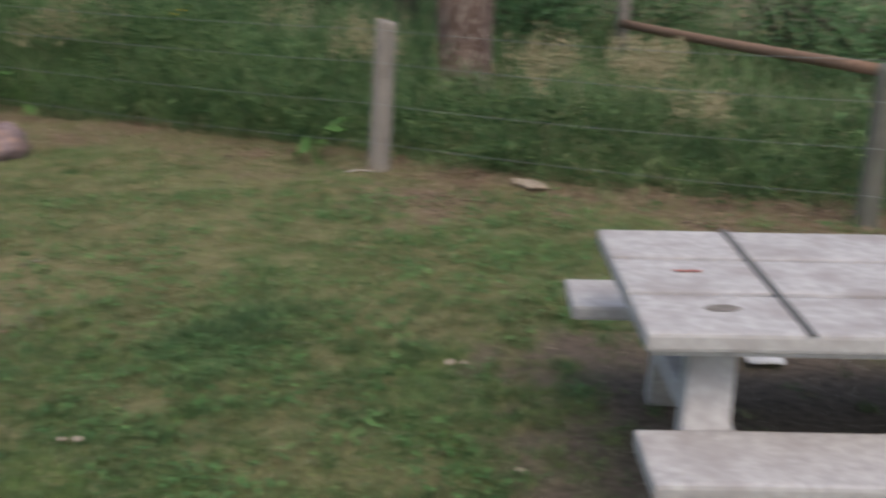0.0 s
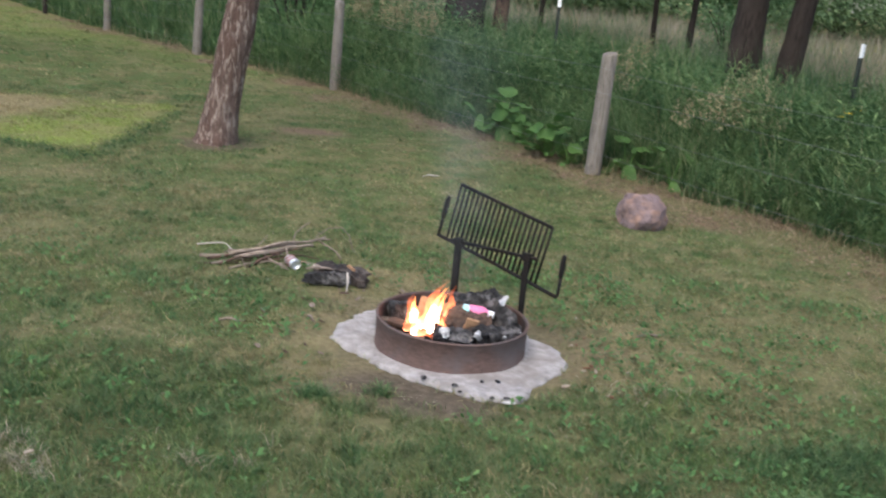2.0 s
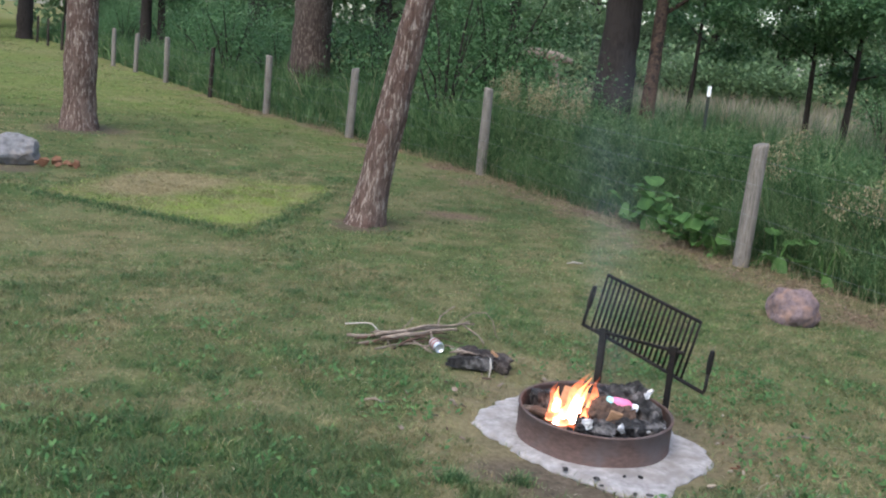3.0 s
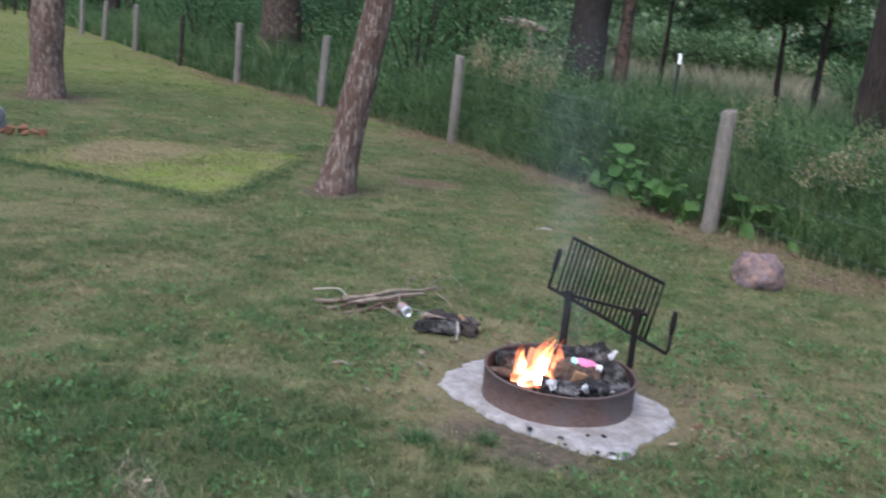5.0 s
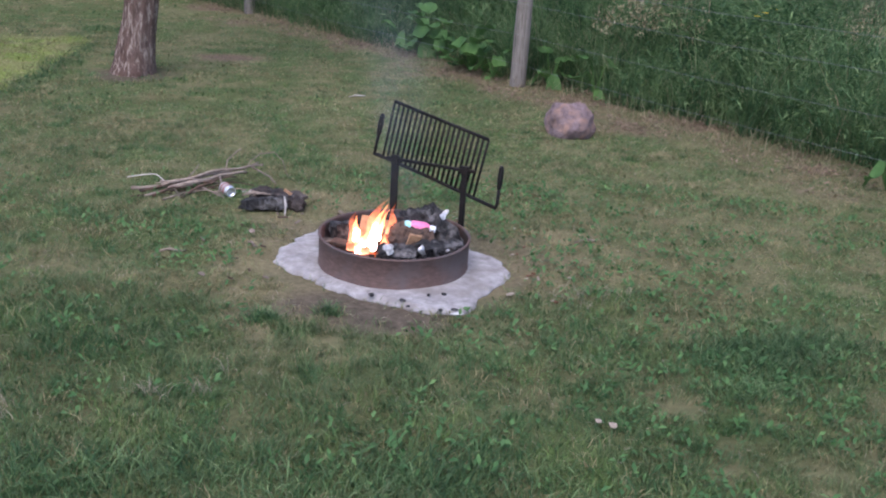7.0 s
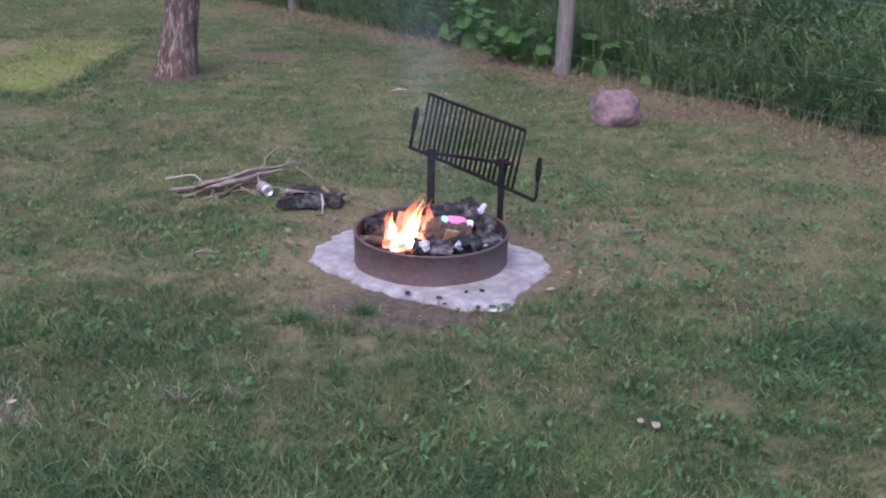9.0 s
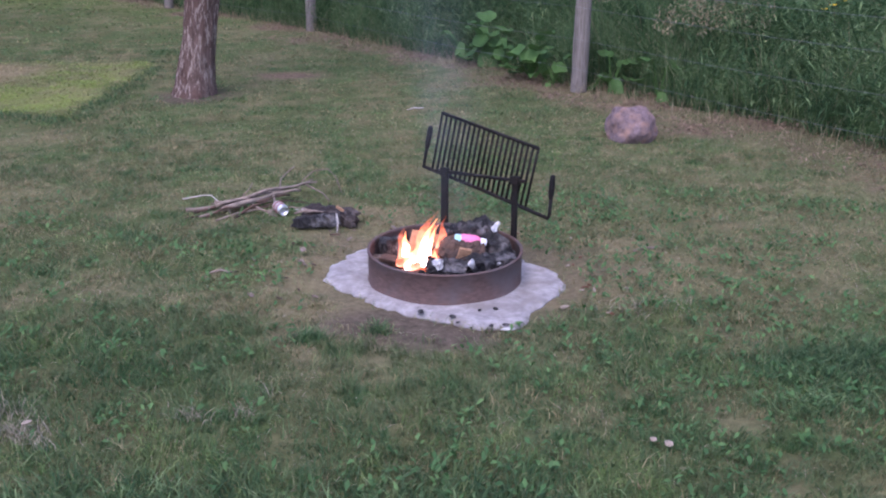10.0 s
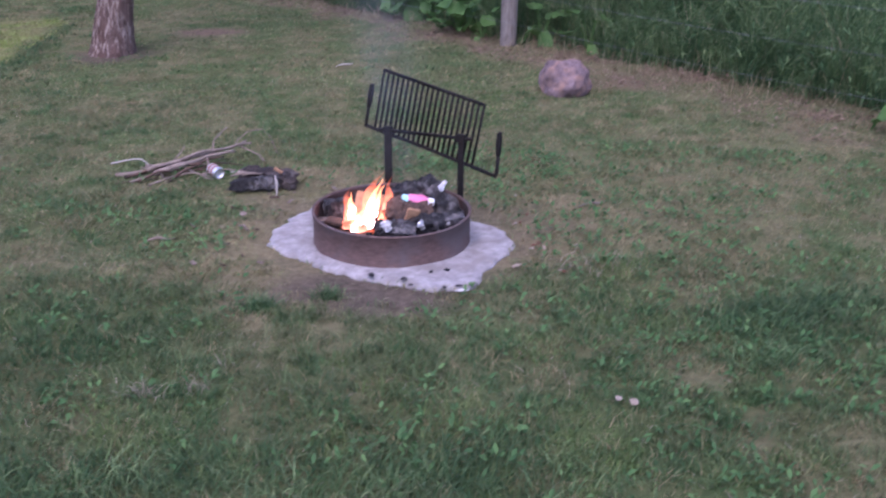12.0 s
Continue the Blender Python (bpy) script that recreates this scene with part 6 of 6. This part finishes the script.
v, t, who = leaf_soup(hx[k] + gen.normal(0, 0.03, m) * (0.4 + q), hy[k] + gen.normal(0, 0.03, m) * (0.4 + q), hz[k] * (1.0 - 0.28 * q), gen.uniform(0.018, 0.042, m), gen.uniform(-1.2, -0.2, m), 0.36)
vs.append(v), ts.append(t + base)
v = np.concatenate(vs)
tagged(soup("seed_heads", v, np.concatenate(ts), TALL, {"dry": np.where(np.arange(len(v)) < base, 0.25, 1.0), "lime": np.zeros(len(v))}), "pale straw-coloured grass seed heads above the fence grass", "seed heads", kind="stuff")
for k, (x, y, h) in enumerate(((3.30, 4.60, 0.88), (3.36, 4.55, 0.92), (3.25, 4.66, 0.84))):
    t = empty("wildflower", pose(x, y, 0), "yellow wildflower among the tall grass", "flower", "wildflowers behind the fence")
    bm = tube(bmesh.new(), [(0, 0, 0), (0.02, 0, h * 0.6), (0.01, 0.01, h)], [0.006, 0.005, 0.003], 5)
    part("stem", bm, TALL, t)
    bm = bmesh.new()
    for j in range(7):
        broad_leaf(bm, (0.01, 0.01, h), j * 0.9, 0.032, 0.018, 0.01)
    part("petals", bm, YELLOW, t)

# ---- fallen trunk in the field ----
fallen = empty("fallen_trunk", pose(-3.4, 41, 0, 0, 0, 6), "grey fallen tree trunk propped in the field", "log")
bm = tube(bmesh.new(), [(-5.2, 0, 0.25), (-2.0, 0, 1.2), (-0.8, 0, 1.78), (0.3, 0, 1.72), (1.0, 0, 1.55)], [0.34, 0.3, 0.24, 0.2, 0.1], 12)
rough_up(bm, 0.05, 1.5, 3)
part("trunk", bm, STICK, fallen, "", True)
bm = tube(bmesh.new(), [(0.2, 0, 1.7), (0.4, 0.2, 0.8), (0.6, 0.3, 0.0)], [0.12, 0.1, 0.07], 8)
part("limb", bm, STICK, fallen, "", True)
bm = tube(bmesh.new(), [(-1.2, 0, 1.75), (-1.4, -0.3, 0.9), (-1.5, -0.4, 0.0)], [0.1, 0.08, 0.06], 8)
part("limb", bm, STICK, fallen, "", True)
